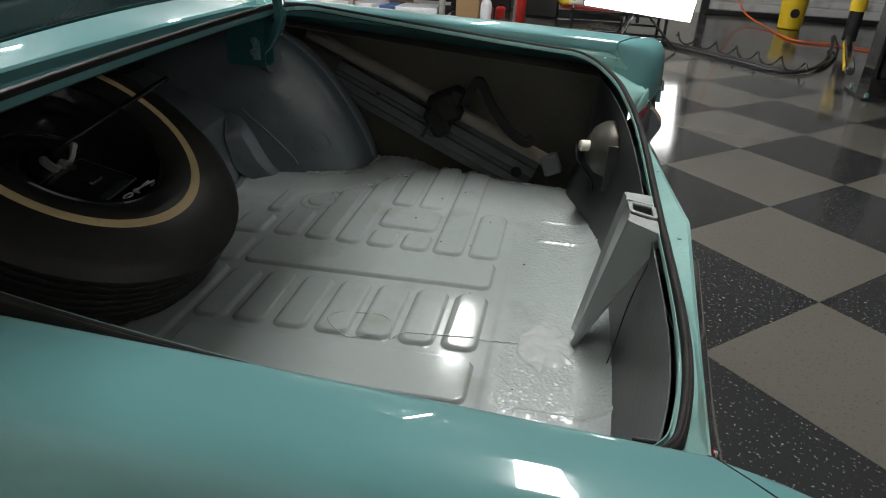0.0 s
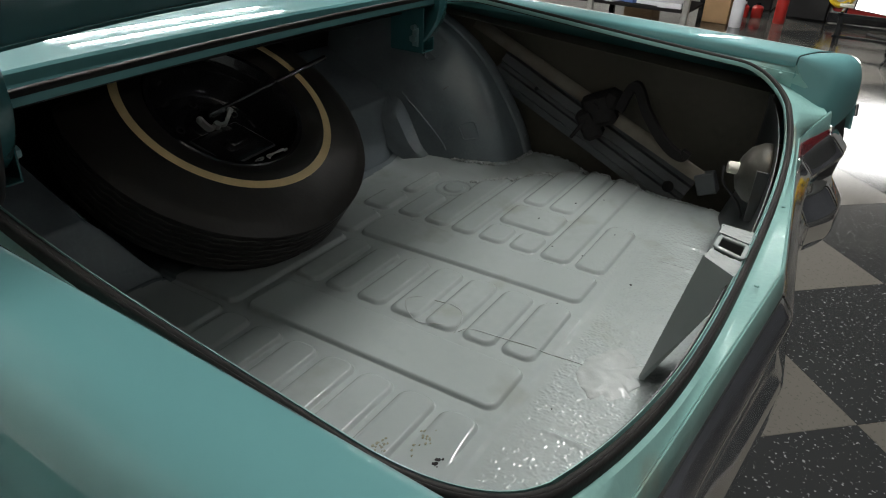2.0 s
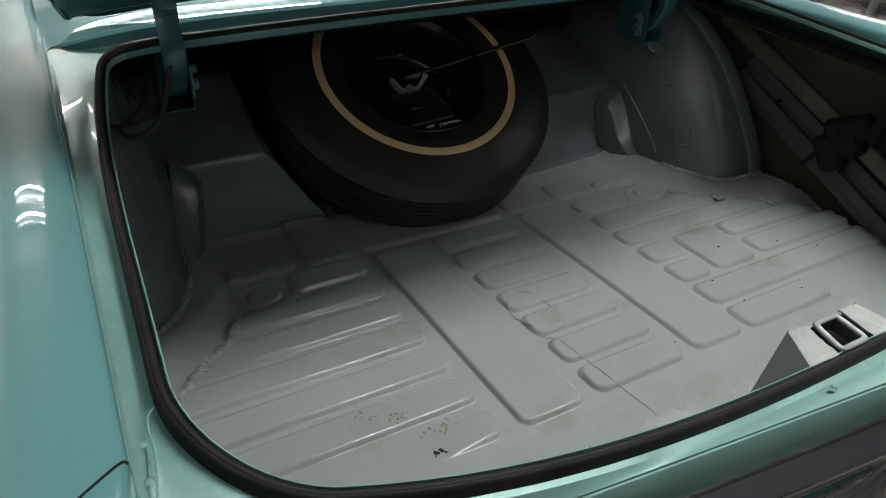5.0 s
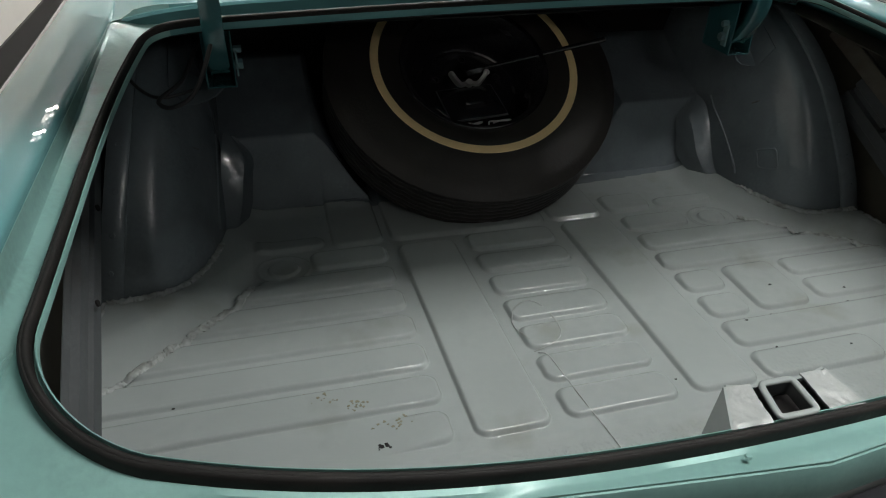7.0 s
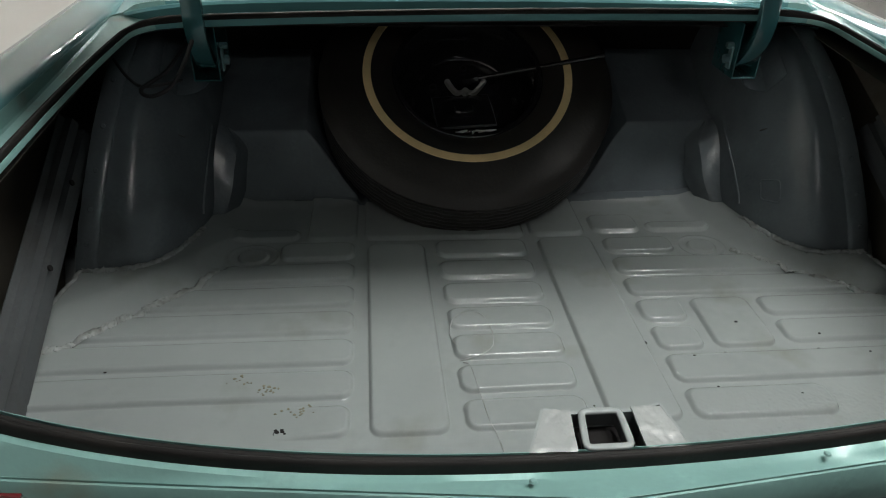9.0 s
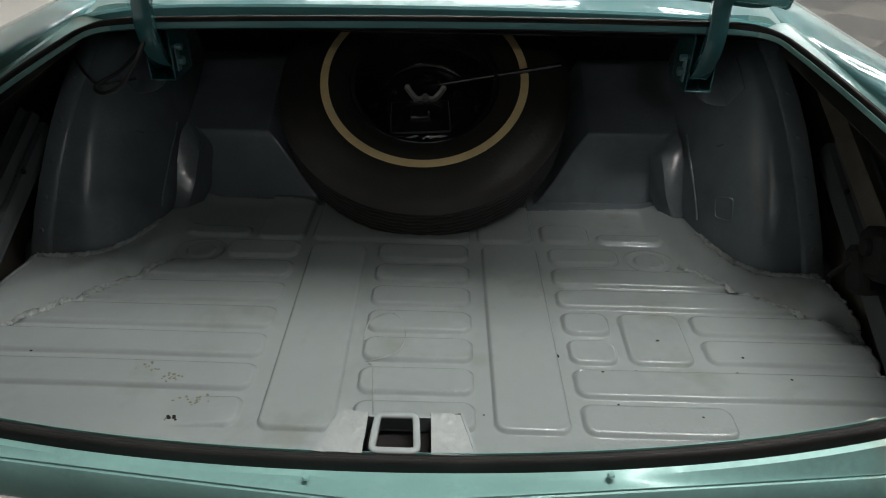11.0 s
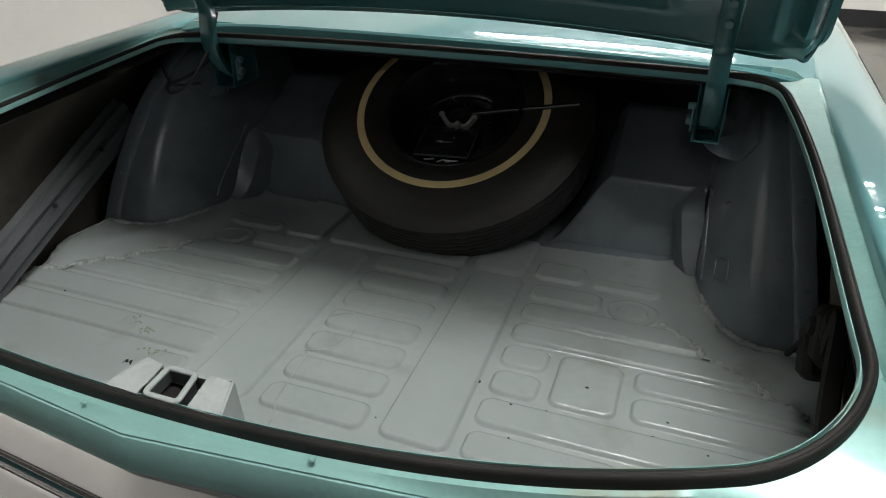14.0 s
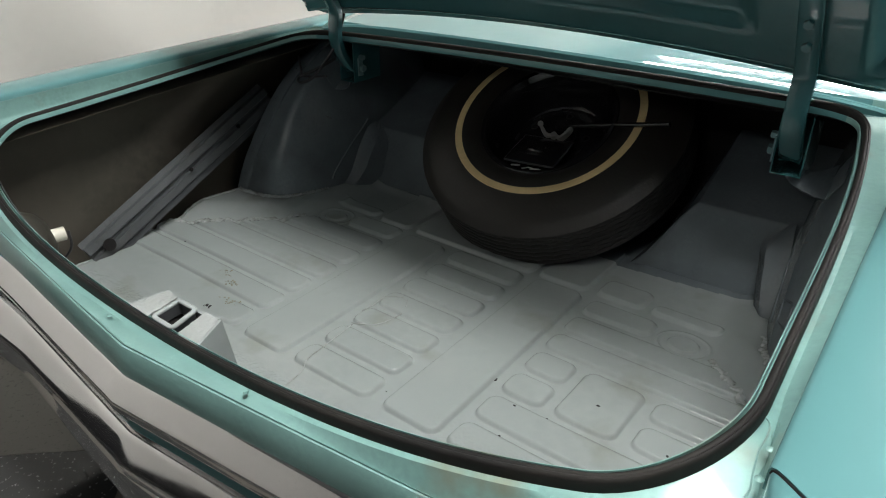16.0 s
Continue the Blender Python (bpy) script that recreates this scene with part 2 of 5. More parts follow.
def lathe(profile, steps=48, m=None, bm=None, closed_profile=False):
    """Turns (radius, height) round z."""
    bm2 = bmesh.new()
    rows = []
    for k in range(steps):
        a = 2 * math.pi * k / steps
        rows.append([(r * math.cos(a), r * math.sin(a), z) for r, z in profile])
    sheet(rows, bm2, close_u=True, close_v=closed_profile)
    bmesh.ops.remove_doubles(bm2, verts=bm2.verts, dist=1e-6)
    if m is not None:
        bmesh.ops.transform(bm2, matrix=m, verts=bm2.verts)
    return join(bm, bm2)


def smooth_step(a, b, v):
    t = np.clip((v - a) / (b - a), 0, 1)
    return t * t * (3 - 2 * t)


# ---- the car ----
car = thing("car", "turquoise 1960s hardtop with its trunk lid raised, on checkered floor", "car")
CX = -0.007          # centre line of the opening


def opening(side, rear, front, yc, yd, wr, wf, rr, rf, n=34):
    """A rounded opening from the rear centre round the right side, the front and the left side."""
    def corner(c0, k0, k1, c1, m=0.6):
        b0, b1 = c0.lerp(k0, m), c1.lerp(k1, m)
        out = []
        for k in range(1, 15):
            u = k / 14
            out.append(c0 * (1 - u) ** 3 + b0 * 3 * u * (1 - u) ** 2 + b1 * 3 * u * u * (1 - u) + c1 * u ** 3)
        return out
    lin = lambda a, b, k: [a + (b - a) * i / k for i in range(k + 1)]
    pts = [rear(x) for x in lin(0, wr - rr, n)]
    pts += corner(rear(wr - rr), rear(wr), side(yc), side(yc + rr))
    pts += [side(y) for y in lin(yc + rr, yd - rf, n)[1:]]
    pts += corner(side(yd - rf), side(yd), front(wf), front(wf - rf))
    pts += [front(x) for x in lin(wf - rf, 0, n)[1:]]
    left = [Vector((-p.x, p.y, p.z)) for p in reversed(pts[1:-1])]
    return [p + Vector((CX, 0, 0)) for p in pts + left]


def rim_width(y):
    return 0.784 - 0.028 * y - 0.018 * y * y - 0.151 * y ** 3


def rim_rear(x):
    return -0.380 + 0.032 * x * x + 0.187 * x ** 4


RIM = opening(lambda y: Vector((rim_width(y), y, 0.900 + 0.087 * y + 0.037 * y * y)),
              lambda x: Vector((x, rim_rear(x), 0.755 + 0.155 * x * x)),
              lambda x: Vector((x, 0.654 - 0.021 * x * x, 0.963 - 0.013 * x * x)),
              rim_rear(0.784), 0.641, rim_width(rim_rear(0.784)), rim_width(0.641), 0.115, 0.098)
RIM = [p + Vector((0, 0, 0.012 * p.x)) for p in RIM]


def lip_y(x):
    """Plan of the tail's upper edge: a shallow V whose ends sweep back to the lamps."""
    a = abs(x)
    return -0.430 + 0.094 * a - 0.062 * float(smooth_step(0.68, 0.87, a)) - 0.12 * max(0.0, a - 0.86)


def lip_z(x):
    """Height of the tail's upper edge: nearly level, rising at the corners."""
    return 0.750 + 0.025 * x * x + 0.030 * float(smooth_step(0.70, 0.83, abs(x)))


def body_z(y):
    """Height of the quarter panel's inner edge."""
    return 0.930 + (0.031 if y > 0 else 0.040) * y


def edge_width(y):
    return 0.820 - 0.012 * (y + 0.3) + 0.040 * float(1 - smooth_step(-0.405, -0.34, y))


EDGE = opening(lambda y: Vector((edge_width(y), y, 0)),
               lambda x: Vector((x, lip_y(x), 0)),
               lambda x: Vector((x, 0.724, 0)),
               lip_y(0.83), 0.724, edge_width(lip_y(0.83)), edge_width(0.724), 0.05, 0.045)

N = len(RIM)


def outward(curve, i):
    t = curve[(i + 1) % N] - curve[i - 1]
    return Vector((t.y, -t.x, 0)).normalized()


def tail_share(e):
    """How far the ledge has dropped from the side's height to the tail's."""
    out = float(smooth_step(0.795, 0.825, abs(e.x)))
    return float(1 - smooth_step(-0.352, -0.30, e.y)) * (1 - out) + min(1.0, max(0.0, (-0.295 - e.y) / 0.105)) * out


# inner flange and channel round the opening
rows = []
for i, p in enumerate(RIM):
    o = outward(RIM, i)
    e = EDGE[i]
    s = tail_share(e)
    front = float(smooth_step(0.52, 0.64, p.y)) * float(1 - smooth_step(0.58, 0.70, abs(p.x)))
    ledge_z = (p.z - 0.007 - 0.012 * front) * (1 - s) + (lip_z(e.x) - 0.001) * s
    top = (body_z(e.y) + 0.030 * front) * (1 - s) + (lip_z(e.x) - 0.001) * s
    a = p - o * 0.0125 + Vector((0, 0, 0.004 * front))
    out = Vector((e.x, e.y, ledge_z))
    mid = (p + o * 0.012)
    near = Vector((mid.x, mid.y, p.z - 0.014 - 0.002 * front))
    rows.append([a + Vector((0, 0, -0.009 - 0.002 * front)), a + Vector((0, 0, -0.001)), a + o * 0.001 + Vector((0, 0, 0.001)), p + o * -0.0105 + Vector((0, 0, 0.001)), p + o * -0.010 + Vector((0, 0, -0.008)),
                 near, near.lerp(out, 0.25), near.lerp(out, 0.9), out + Vector((0, 0, 0.003)), out + Vector((0, 0, max(0.0, top - ledge_z) * 0.85))])
channel = part("opening_channel", sheet(rows, close_u=True), TEAL_JAMB, car, "pale turquoise channel and flange round the trunk opening", 30, (TEAL,))
for f in channel.data.polygons:
    if f.center.y > 0.60 and abs(f.center.x) < 0.70:
        f.material_index = 1
solid(channel, 0.0012, angle=30)

# rubber seal with a rounded top, pressed on the flange
seal_profile = [(-0.0088, -0.012), (-0.0090, -0.001), (-0.0072, 0.0036), (-0.0042, 0.0054), (-0.0012, 0.0050), (0.0004, 0.0040), (0.0020, 0.0048), (0.0046, 0.0040), (0.0064, 0.0005), (0.0068, -0.006), (0.0068, -0.014), (0.0, -0.014)]
seal_rows = []
for i, p in enumerate(RIM):
    o = outward(RIM, i)
    f = float(smooth_step(0.56, 0.645, p.y))
    h = float(smooth_step(-0.36, -0.1, p.y)) * (1 - f)
    seal_rows.append([p + o * (a * (0.78 + 0.72 * f) + 0.004 * f) + Vector((0, 0, b + (0.009 * f + 0.002 * h if b > -0.008 else 0))) for a, b in seal_profile])
part("weatherstrip", sheet(seal_rows, close_u=True, close_v=True), RUBBER, car, "black rubber trunk seal, dusty brown on top", 50)


pts = [(0.789, -0.206, 0), (0.7945, -0.214, 0), (0.7965, -0.228, 0), (0.796, -0.252, 0), (0.7985, -0.275, 0), (0.802, -0.298, 0), (0.800, -0.315, 0)]
for side in (1, -1):
    part("sealer_crack", cable([(side * x + (0 if side > 0 else 2 * CX), y, 0.8995 + 0.088 * y + (0.010 if side > 0 else -0.010)) for x, y, _ in pts], 0.0010, 6, 8), TEAL_JAMB, car, "cracked line of old sealer on the ledge")
    for x, y in ((0.804, -0.200), (0.8035, -0.236), (0.8045, -0.275)):
        part("weld_dimple", lathe([(0.0, 0.0022), (0.002, 0.0018), (0.0045, 0.0)], 12, Matrix.Translation((side * x + (0 if side > 0 else 2 * CX), y, 0.8935 + 0.087 * y + 0.0095 * side))), TEAL_JAMB, car, "small painted weld bump")


def crown(y):
    """Section of the quarter panel, from its inner edge over the rolled top and down the side."""
    zc, w = body_z(y), edge_width(min(y, 0.715))
    return [(w, zc - 0.022), (w + 0.0005, zc - 0.001), (w + 0.002, zc + 0.0035), (w + 0.006, zc + 0.0062), (w + 0.013, zc + 0.0080), (w + 0.026, zc + 0.0105), (w + 0.045, zc + 0.0132), (w + 0.068, zc + 0.0130),
            (w + 0.095, zc + 0.008), (w + 0.115, zc - 0.006), (w + 0.125, zc - 0.03), (w + 0.132, zc - 0.09), (w + 0.142, zc - 0.20), (w + 0.140, zc - 0.34), (w + 0.128, zc - 0.50), (w + 0.11, zc - 0.66)]


def joint(x):
    """The joint before the end cap slants rearward on its way out; x counts from the inner edge."""
    return -0.303 - 0.075 * min(1.0, max(0.0, x / 0.085))


for side in (1, -1):
    rows = []
    for k in range(71):
        f = k / 70
        rows.append([(side * x + CX, joint(x - edge_width(-0.3)) * (1 - f) + 1.5 * f if k else joint(x - edge_width(-0.3)), z) for x, z in crown(-0.31 + 1.81 * f)])
    q = part("quarter_panel", sheet(rows), TEAL, car, "turquoise rear quarter panel with a soft rolled top", 40)
    solid(q, 0.002, 1.0 if side > 0 else -1.0)
    # end cap: the rolled top runs on and bends down at the back, with a narrow inner face against the ledge
    start = crown(-0.335)
    base = start[0][0]
    start = [(base - 0.003, start[0][1] - 0.050)] + start
    bend = [((0.826, -0.385, 0.800), (0.850, -0.404, 0.720)), ((0.832, -0.398, 0.842), (0.858, -0.414, 0.748)), ((0.834, -0.400, 0.872), (0.864, -0.418, 0.749)), ((0.838, -0.408, 0.900), (0.868, -0.421, 0.750)), ((0.842, -0.414, 0.912), (0.873, -0.424, 0.751)),
            ((0.848, -0.422, 0.922), (0.879, -0.428, 0.754)), ((0.862, -0.434, 0.932), (0.890, -0.434, 0.760)), ((0.884, -0.444, 0.940), (0.904, -0.441, 0.768)), ((0.906, -0.452, 0.940), (0.920, -0.449, 0.780)),
            ((0.930, -0.456, 0.930), (0.936, -0.455, 0.794)), ((0.944, -0.456, 0.912), (0.946, -0.458, 0.802)), ((0.950, -0.450, 0.890), (0.950, -0.459, 0.796)), ((0.953, -0.440, 0.835), (0.951, -0.462, 0.775)), ((0.956, -0.440, 0.735), (0.950, -0.466, 0.735))]
    rows = []
    for k in range(27):
        f = k / 26
        row = []
        for (x, z), (c, e) in zip(start, bend):
            a = Vector((x, joint(x - base) - 0.0025, z))
            c, e = Vector(c), Vector(e)
            row.append(a * (1 - f) ** 3 + a.lerp(c, 0.84) * (3 * f * (1 - f) ** 2) + e.lerp(c, 0.84) * (3 * f * f * (1 - f)) + e * f ** 3)
        rows.append([(side * p.x + CX, p.y, p.z) for p in row])
    # turned-under rear edge
    last = [Vector(p) for p in rows[-1]]
    rows.append([tuple(p + Vector((0, 0.006, -0.002))) for p in last])
    cap = part("quarter_extension", sheet(rows), TEAL, car, "turquoise end cap of the rear fender", 50)
    seam = [Vector(p) + Vector((0, 0.0012, 0.0004)) for p in rows[0][2:13]]
    part("panel_seam", sweep(smooth_path(seam, 4), ring_profile(0.0010, 6)), BLACK_MATT, cap, "dark joint before the end cap")
    part("side_trim", rod((side * 0.953 + CX, -0.461, 0.800), (side * 0.956 + CX, -0.466, 0.770), 0.005, 10), CHROME, cap, "short chrome trim end")
    rows = [[(side * x + CX, y + 0.012, z) for x, y, z in r] for r in (((0.880, -0.425, 0.735), (0.915, -0.445, 0.755), (0.946, -0.455, 0.775)), ((0.86, -0.435, 0.69), (0.905, -0.455, 0.675), (0.949, -0.478, 0.66)), ((0.86, -0.44, 0.60), (0.905, -0.46, 0.60), (0.945, -0.47, 0.60)))]
    solid(part("end_filler", sheet(rows), BASE, car, "dark filler beside the tail lamp"), 0.003)

# panel between the opening and the rear window
rows = []
for k in range(15):
    y = 0.715 + 0.50 * k / 14
    rise = 0.984 + 0.031 * math.sin(min(1, k / 9) * math.pi / 2) + 0.004 * (k / 14)
    near_side = [CX - 0.812 + 1.624 * j / 40 for j in range(41)]
    if k == 0:
        rows.append([(x, y + 0.012, rise - 0.012 * (x / 0.8) ** 2 - 0.026 * (abs(x) / 0.81) ** 8 - 0.034) for x in near_side])
        rows.append([(x, y + 0.001, rise - 0.012 * (x / 0.8) ** 2 - 0.026 * (abs(x) / 0.81) ** 8 - 0.006) for x in near_side])
    rows.append([(x, y + (0.004 if k == 0 else 0), rise - 0.012 * (x / 0.8) ** 2 - 0.026 * (abs(x) / 0.81) ** 8) for x in near_side])
solid(part("tulip_panel", sheet(rows), TEAL, car, "glossy turquoise deck ahead of the trunk opening", 50), 0.002)
bm = sweep([(x, 1.215 - 0.05 * (x / 0.8) ** 2, 1.020 - 0.012 * (x / 0.8) ** 2) for x in [-0.74 + 1.48 * j / 30 for j in range(31)]], [(-0.014, -0.006), (-0.012, 0.006), (0.0, 0.012), (0.012, 0.006), (0.014, -0.006)])
trim = part("window_trim", bm, CHROME, car, "chrome rear window moulding", 40)
rows = [[(x, 1.225 - 0.05 * (x / 0.8) ** 2 + 0.45 * k / 8, 1.018 + 0.30 * k / 8) for x in [-0.72 + 1.44 * j / 20 for j in range(21)]] for k in range(9)]
solid(part("rear_window", sheet(rows), GLASS, car, "sloping clear rear window"), 0.005)
# panels that carry the window on both sides
for side in (1, -1):
    rows = [[(CX + side * (0.81 - 0.09 * a), 1.2 + 0.46 * k / 6 - 0.02 * a, 0.955 + 0.33 * k / 6 * (0.4 + 0.6 * a)) for a in (0, 0.5, 1)] for k in range(7)]
    solid(part("roof_pillar", sheet(rows), TEAL, car, "turquoise roof pillar"), 0.003)


# ---- tail ----
def tail_strip(name, profile, material, label, x0=-0.80, x1=0.80, n=80, angle=30, thick=0.002, owner=None, roll=0.0, wrap=0.0):
    rows = []
    if roll:
        # round the bends of the profile
        P = [Vector(p) for p in profile]
        out = [P[0]]
        for a, b, c in zip(P, P[1:], P[2:]):
            ra, rc = min(roll, 0.45 * (a - b).xy.length), min(roll, 0.45 * (c - b).xy.length)
            pa, pc = b + (a - b) * (ra / max((a - b).xy.length, 1e-6)), b + (c - b) * (rc / max((c - b).xy.length, 1e-6))
            out += [pa * (1 - u) ** 2 + b * (2 * u * (1 - u)) + pc * u * u for u in (0, 0.2, 0.4, 0.6, 0.8, 1)]
        profile = [tuple(p) for p in out + [P[-1]]]
        angle = 60
    for k in range(n + 1):
        x = x0 + (x1 - x0) * k / n
        proud = 0.68 + 0.42 * float(smooth_step(0.40, 0.88, abs(x))) if roll else 1.0
        rows.append([(x + CX, lip_y(x) + dy * proud, lip_z(x) + dz - f * (lip_z(x) - 0.752)) for dy, dz, f in profile])
    if wrap:
        # the ends turn forward round the corner
        for at, way in ((0, -1), (n, 1)):
            edge, turned = rows[0] if at == 0 else rows[-1], []
            for k in range(1, 13):
                a = math.pi / 2 * min(k, 8) / 8
                turned.append([(x + way * wrap * math.sin(a), y + wrap * (1 - math.cos(a)) + max(0, k - 8) * 0.03, z) for x, y, z in edge])
            rows = turned[::-1] + rows if at == 0 else rows + turned
    return solid(part(name, sheet(rows), material, owner or car, label, angle), thick)


for x, y, z in ((-0.091, -0.403, 0.7530), (0.230, -0.394, 0.7605)):
    part("plug", lathe([(0.0, 0.0012), (0.003, 0.0010), (0.0042, -0.001)], 14, Matrix.Translation((x, y, z))), TEAL_JAMB, car, "small painted-over plug in the ledge")
tail_strip("tail_panel", [(0.002, 0.0, 0), (-0.002, -0.002, 0), (-0.004, -0.008, 0), (-0.010, -0.046, 0.1), (-0.008, -0.052, 0.1), (0.02, -0.056, 0.1)], TEAL_JAMB, "turquoise tail panel with a shallow point", -0.85, 0.85)
tail_strip("tail_moulding", [(0.0, -0.050, 0.1), (-0.012, -0.050, 0.1), (-0.020, -0.053, 0.1), (-0.050, -0.080, 0.3), (-0.054, -0.088, 0.3), (-0.050, -0.106, 0.3), (0.0, -0.110, 0.3)], CHROME, "bright moulding across the tail", -0.905, 0.905, roll=0.012)
tail_strip("tail_recess", [(-0.012, -0.108, 0.3), (-0.016, -0.15, 0.6), (-0.02, -0.155, 0.6)], TEAL_DARK, "dark turquoise recess above the bumper", -0.90, 0.90)
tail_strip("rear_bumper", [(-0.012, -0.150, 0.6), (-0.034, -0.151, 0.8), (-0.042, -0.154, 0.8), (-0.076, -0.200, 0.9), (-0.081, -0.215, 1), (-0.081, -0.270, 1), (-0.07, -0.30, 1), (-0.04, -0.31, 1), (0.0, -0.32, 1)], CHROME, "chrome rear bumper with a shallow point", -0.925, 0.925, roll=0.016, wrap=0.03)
tail_strip("rear_valance", [(0.0, -0.31, 1), (0.01, -0.40, 1), (0.04, -0.46, 1)], TEAL_DARK, "turquoise valance under the bumper", -0.9, 0.9)
for side in (1, -1):
    ends = sorted((side * 0.60, side * 0.855))
    lamp = tail_strip("tail_lamp", [(-0.002, -0.010, 0.7), (-0.009, -0.011, 0.7), (-0.013, -0.020, 0.7), (-0.015, -0.052, 0.3), (-0.008, -0.055, 0.3)], RED_LENS, "dark red tail lamp lens", ends[0], ends[1], 30)
    for x in ends:
        part("bezel", box((0.008, 0.016, 0.036), (x + CX, lip_y(x) - 0.009, lip_z(x) - 0.032 - 0.5 * (lip_z(x) - 0.752)), 0.003), CHROME, lamp, "chrome bezel")

# ---- trunk floor ----
xs = np.concatenate([np.arange(-0.932, -0.672, 0.004), np.arange(-0.672, 0.672, 0.0015), np.arange(0.672, 0.9321, 0.004)])
ys = np.concatenate([np.arange(-0.372, 0.545, 0.0015), np.arange(0.545, 1.101, 0.003)])
X, Y = np.meshgrid(xs, ys)
Z = np.zeros_like(X)


def pad(x0, x1, y0, y1, r=0.022, h=0.0098, soft=0.0064, lean=0.0, fade=0.0):
    """Raised panel pressed into the floor, rounded at its top edge and crisp at its foot; the front edge is softer."""
    global Z
    xc = X + lean * (Y - 0.2)
    dx = np.abs(xc - (x0 + x1) / 2) - (x1 - x0) / 2 + r
    dy = np.abs(Y - (y0 + y1) / 2) - (y1 - y0) / 2 + r
    d = np.hypot(np.maximum(dx, 0), np.maximum(dy, 0)) + np.minimum(np.maximum(dx, dy), 0) - r
    if y1 - y0 < 0.2:
        ahead = smooth_step(y0 + (y1 - y0) * 0.55, y1 - 0.006, Y)
        band = soft * (1 + 0.9 * ahead)
    else:
        band = soft
    rise = h * (1 - np.clip((d + band) / (1.3 * band), 0, 1) ** 2.2)
    if fade:
        rise = rise * smooth_step(x0, x0 + fade, X)
    Z = np.maximum(Z, rise)


ROWS_Y = [0.555 - 0.0885 * k for k in range(8)]
LEAN = 0.02
for k, y in enumerate(ROWS_Y):
    if k == 0:
        continue
    last = k == 7
    pad((-0.90, -0.468, -0.66)[k] if k < 3 else -0.90 if not last else -0.43, -0.300, y - 0.001, y + 0.069, lean=LEAN if k < 7 else 0.0, fade=0.12 if last else 0.0)
    pad(-0.106, 0.106, y - 0.001, y + 0.068, lean=LEAN)
pad(-0.268, -0.136, -0.068, 0.522, lean=LEAN)
pad(0.140, 0.270, -0.062, 0.535, lean=LEAN)
# right hand field: long pads, two short ones, a square and two outer ones
pad(0.292, 0.455, 0.462, 0.528)
pad(0.292, 0.90, 0.374, 0.442)
pad(0.292, 0.90, 0.293, 0.358)
pad(0.294, 0.388, 0.205, 0.276)
pad(0.296, 0.388, 0.118, 0.188)
pad(0.412, 0.535, 0.120, 0.276)
pad(0.560, 0.90, 0.213, 0.276)
pad(0.563, 0.90, 0.126, 0.196)
pad(0.296, 0.90, 0.028, 0.102)
pad(0.298, 0.56, -0.062, 0.010)
# front row, running under the tyre
pad(-0.62, -0.438, 0.555, 0.60)
pad(-0.418, -0.302, 0.548, 0.80)
pad(-0.282, 0.105, 0.548, 0.80)
pad(0.124, 0.258, 0.553, 0.80)
pad(0.282, 0.40, 0.558, 0.64)
pad(0.42, 0.58, 0.558, 0.60)
# drain plugs
for px, py in ((-0.535, 0.487), (0.527, 0.484)):
    rr_ = np.hypot(X - px, (Y - py) * 1.15)
    Z = np.where(rr_ < 0.062, np.minimum(Z, 0.0052 * smooth_step(0.05, 0.062, rr_)), Z)
    Z += 0.006 * (1 - smooth_step(0.030, 0.037, rr_)) + 0.0025 * np.exp(-((rr_ - 0.056) / 0.004) ** 2)
# step across the rear, short ribs behind it
Z -= 0.002 * (1 - smooth_step(-0.100, -0.086, Y))
for x in (0.45, 0.575, -0.25, -0.50):
    Z += 0.004 * np.exp(-((X - x) / 0.006) ** 2) * smooth_step(-0.35, -0.32, Y) * (1 - smooth_step(-0.165, -0.15, Y))
# outer gussets beyond the sealed seams
SEAMS = {1: ((0.590, 0.638, 0.722, 0.792, 0.860, 0.895), (0.465, 0.416, 0.345, 0.299, 0.238, 0.185)), -1: ((0.600, 0.650, 0.724, 0.776, 0.830, 0.890), (0.430, 0.354, 0.288, 0.238, 0.192, 0.155))}
EDGE_Y, EDGE_X = (-0.40, -0.21, -0.13, -0.06, 0.0, 0.10, 0.20, 0.25, 0.316, 0.38, 0.45), (0.850, 0.854, 0.855, 0.848, 0.860, 0.880, 0.890, 0.900, 0.896, 0.886, 0.880)
for side in (1, -1):
    u = side * X
    d = (Y - np.interp(u, *SEAMS[side])) * 0.75
    Z = Z * (1 - smooth_step(-0.004, 0.008, d) * smooth_step(0.575, 0.60, u) * (Y < 0.60)) + 0.028 * smooth_step(0.0, 0.10, d) * smooth_step(0.55, 0.66, u)
# the floor ends in a turned-down edge before the side of the quarter
Z -= 0.055 * smooth_step(0.0, 0.010, np.abs(X) - np.interp(Y, EDGE_Y, EDGE_X)) * (1 - smooth_step(0.40, 0.46, Y))
# kick-ups on both sides of the tyre well
A = np.abs(X - CX)
foot = np.where(X > CX, 0.760, 0.742)
face = np.clip((Y - foot) / 0.045, 0, 1)
hip = np.clip((A - 0.285) / 0.135, 0, 1)
kick = np.minimum(face, hip)
kick = 0.5 * kick + 0.5 * (kick * kick * (3 - 2 * kick))
Z = Z * (1 - kick) + (0.185 + 0.42 * np.clip(Y - 0.785, 0, 0.3)) * kick
# shallow pressed field in the raised face and a soft fillet at its foot
Z += 0.012 * np.exp(-((Y - foot) / 0.018) ** 2) * smooth_step(0.28, 0.34, A) * (Y < foot)
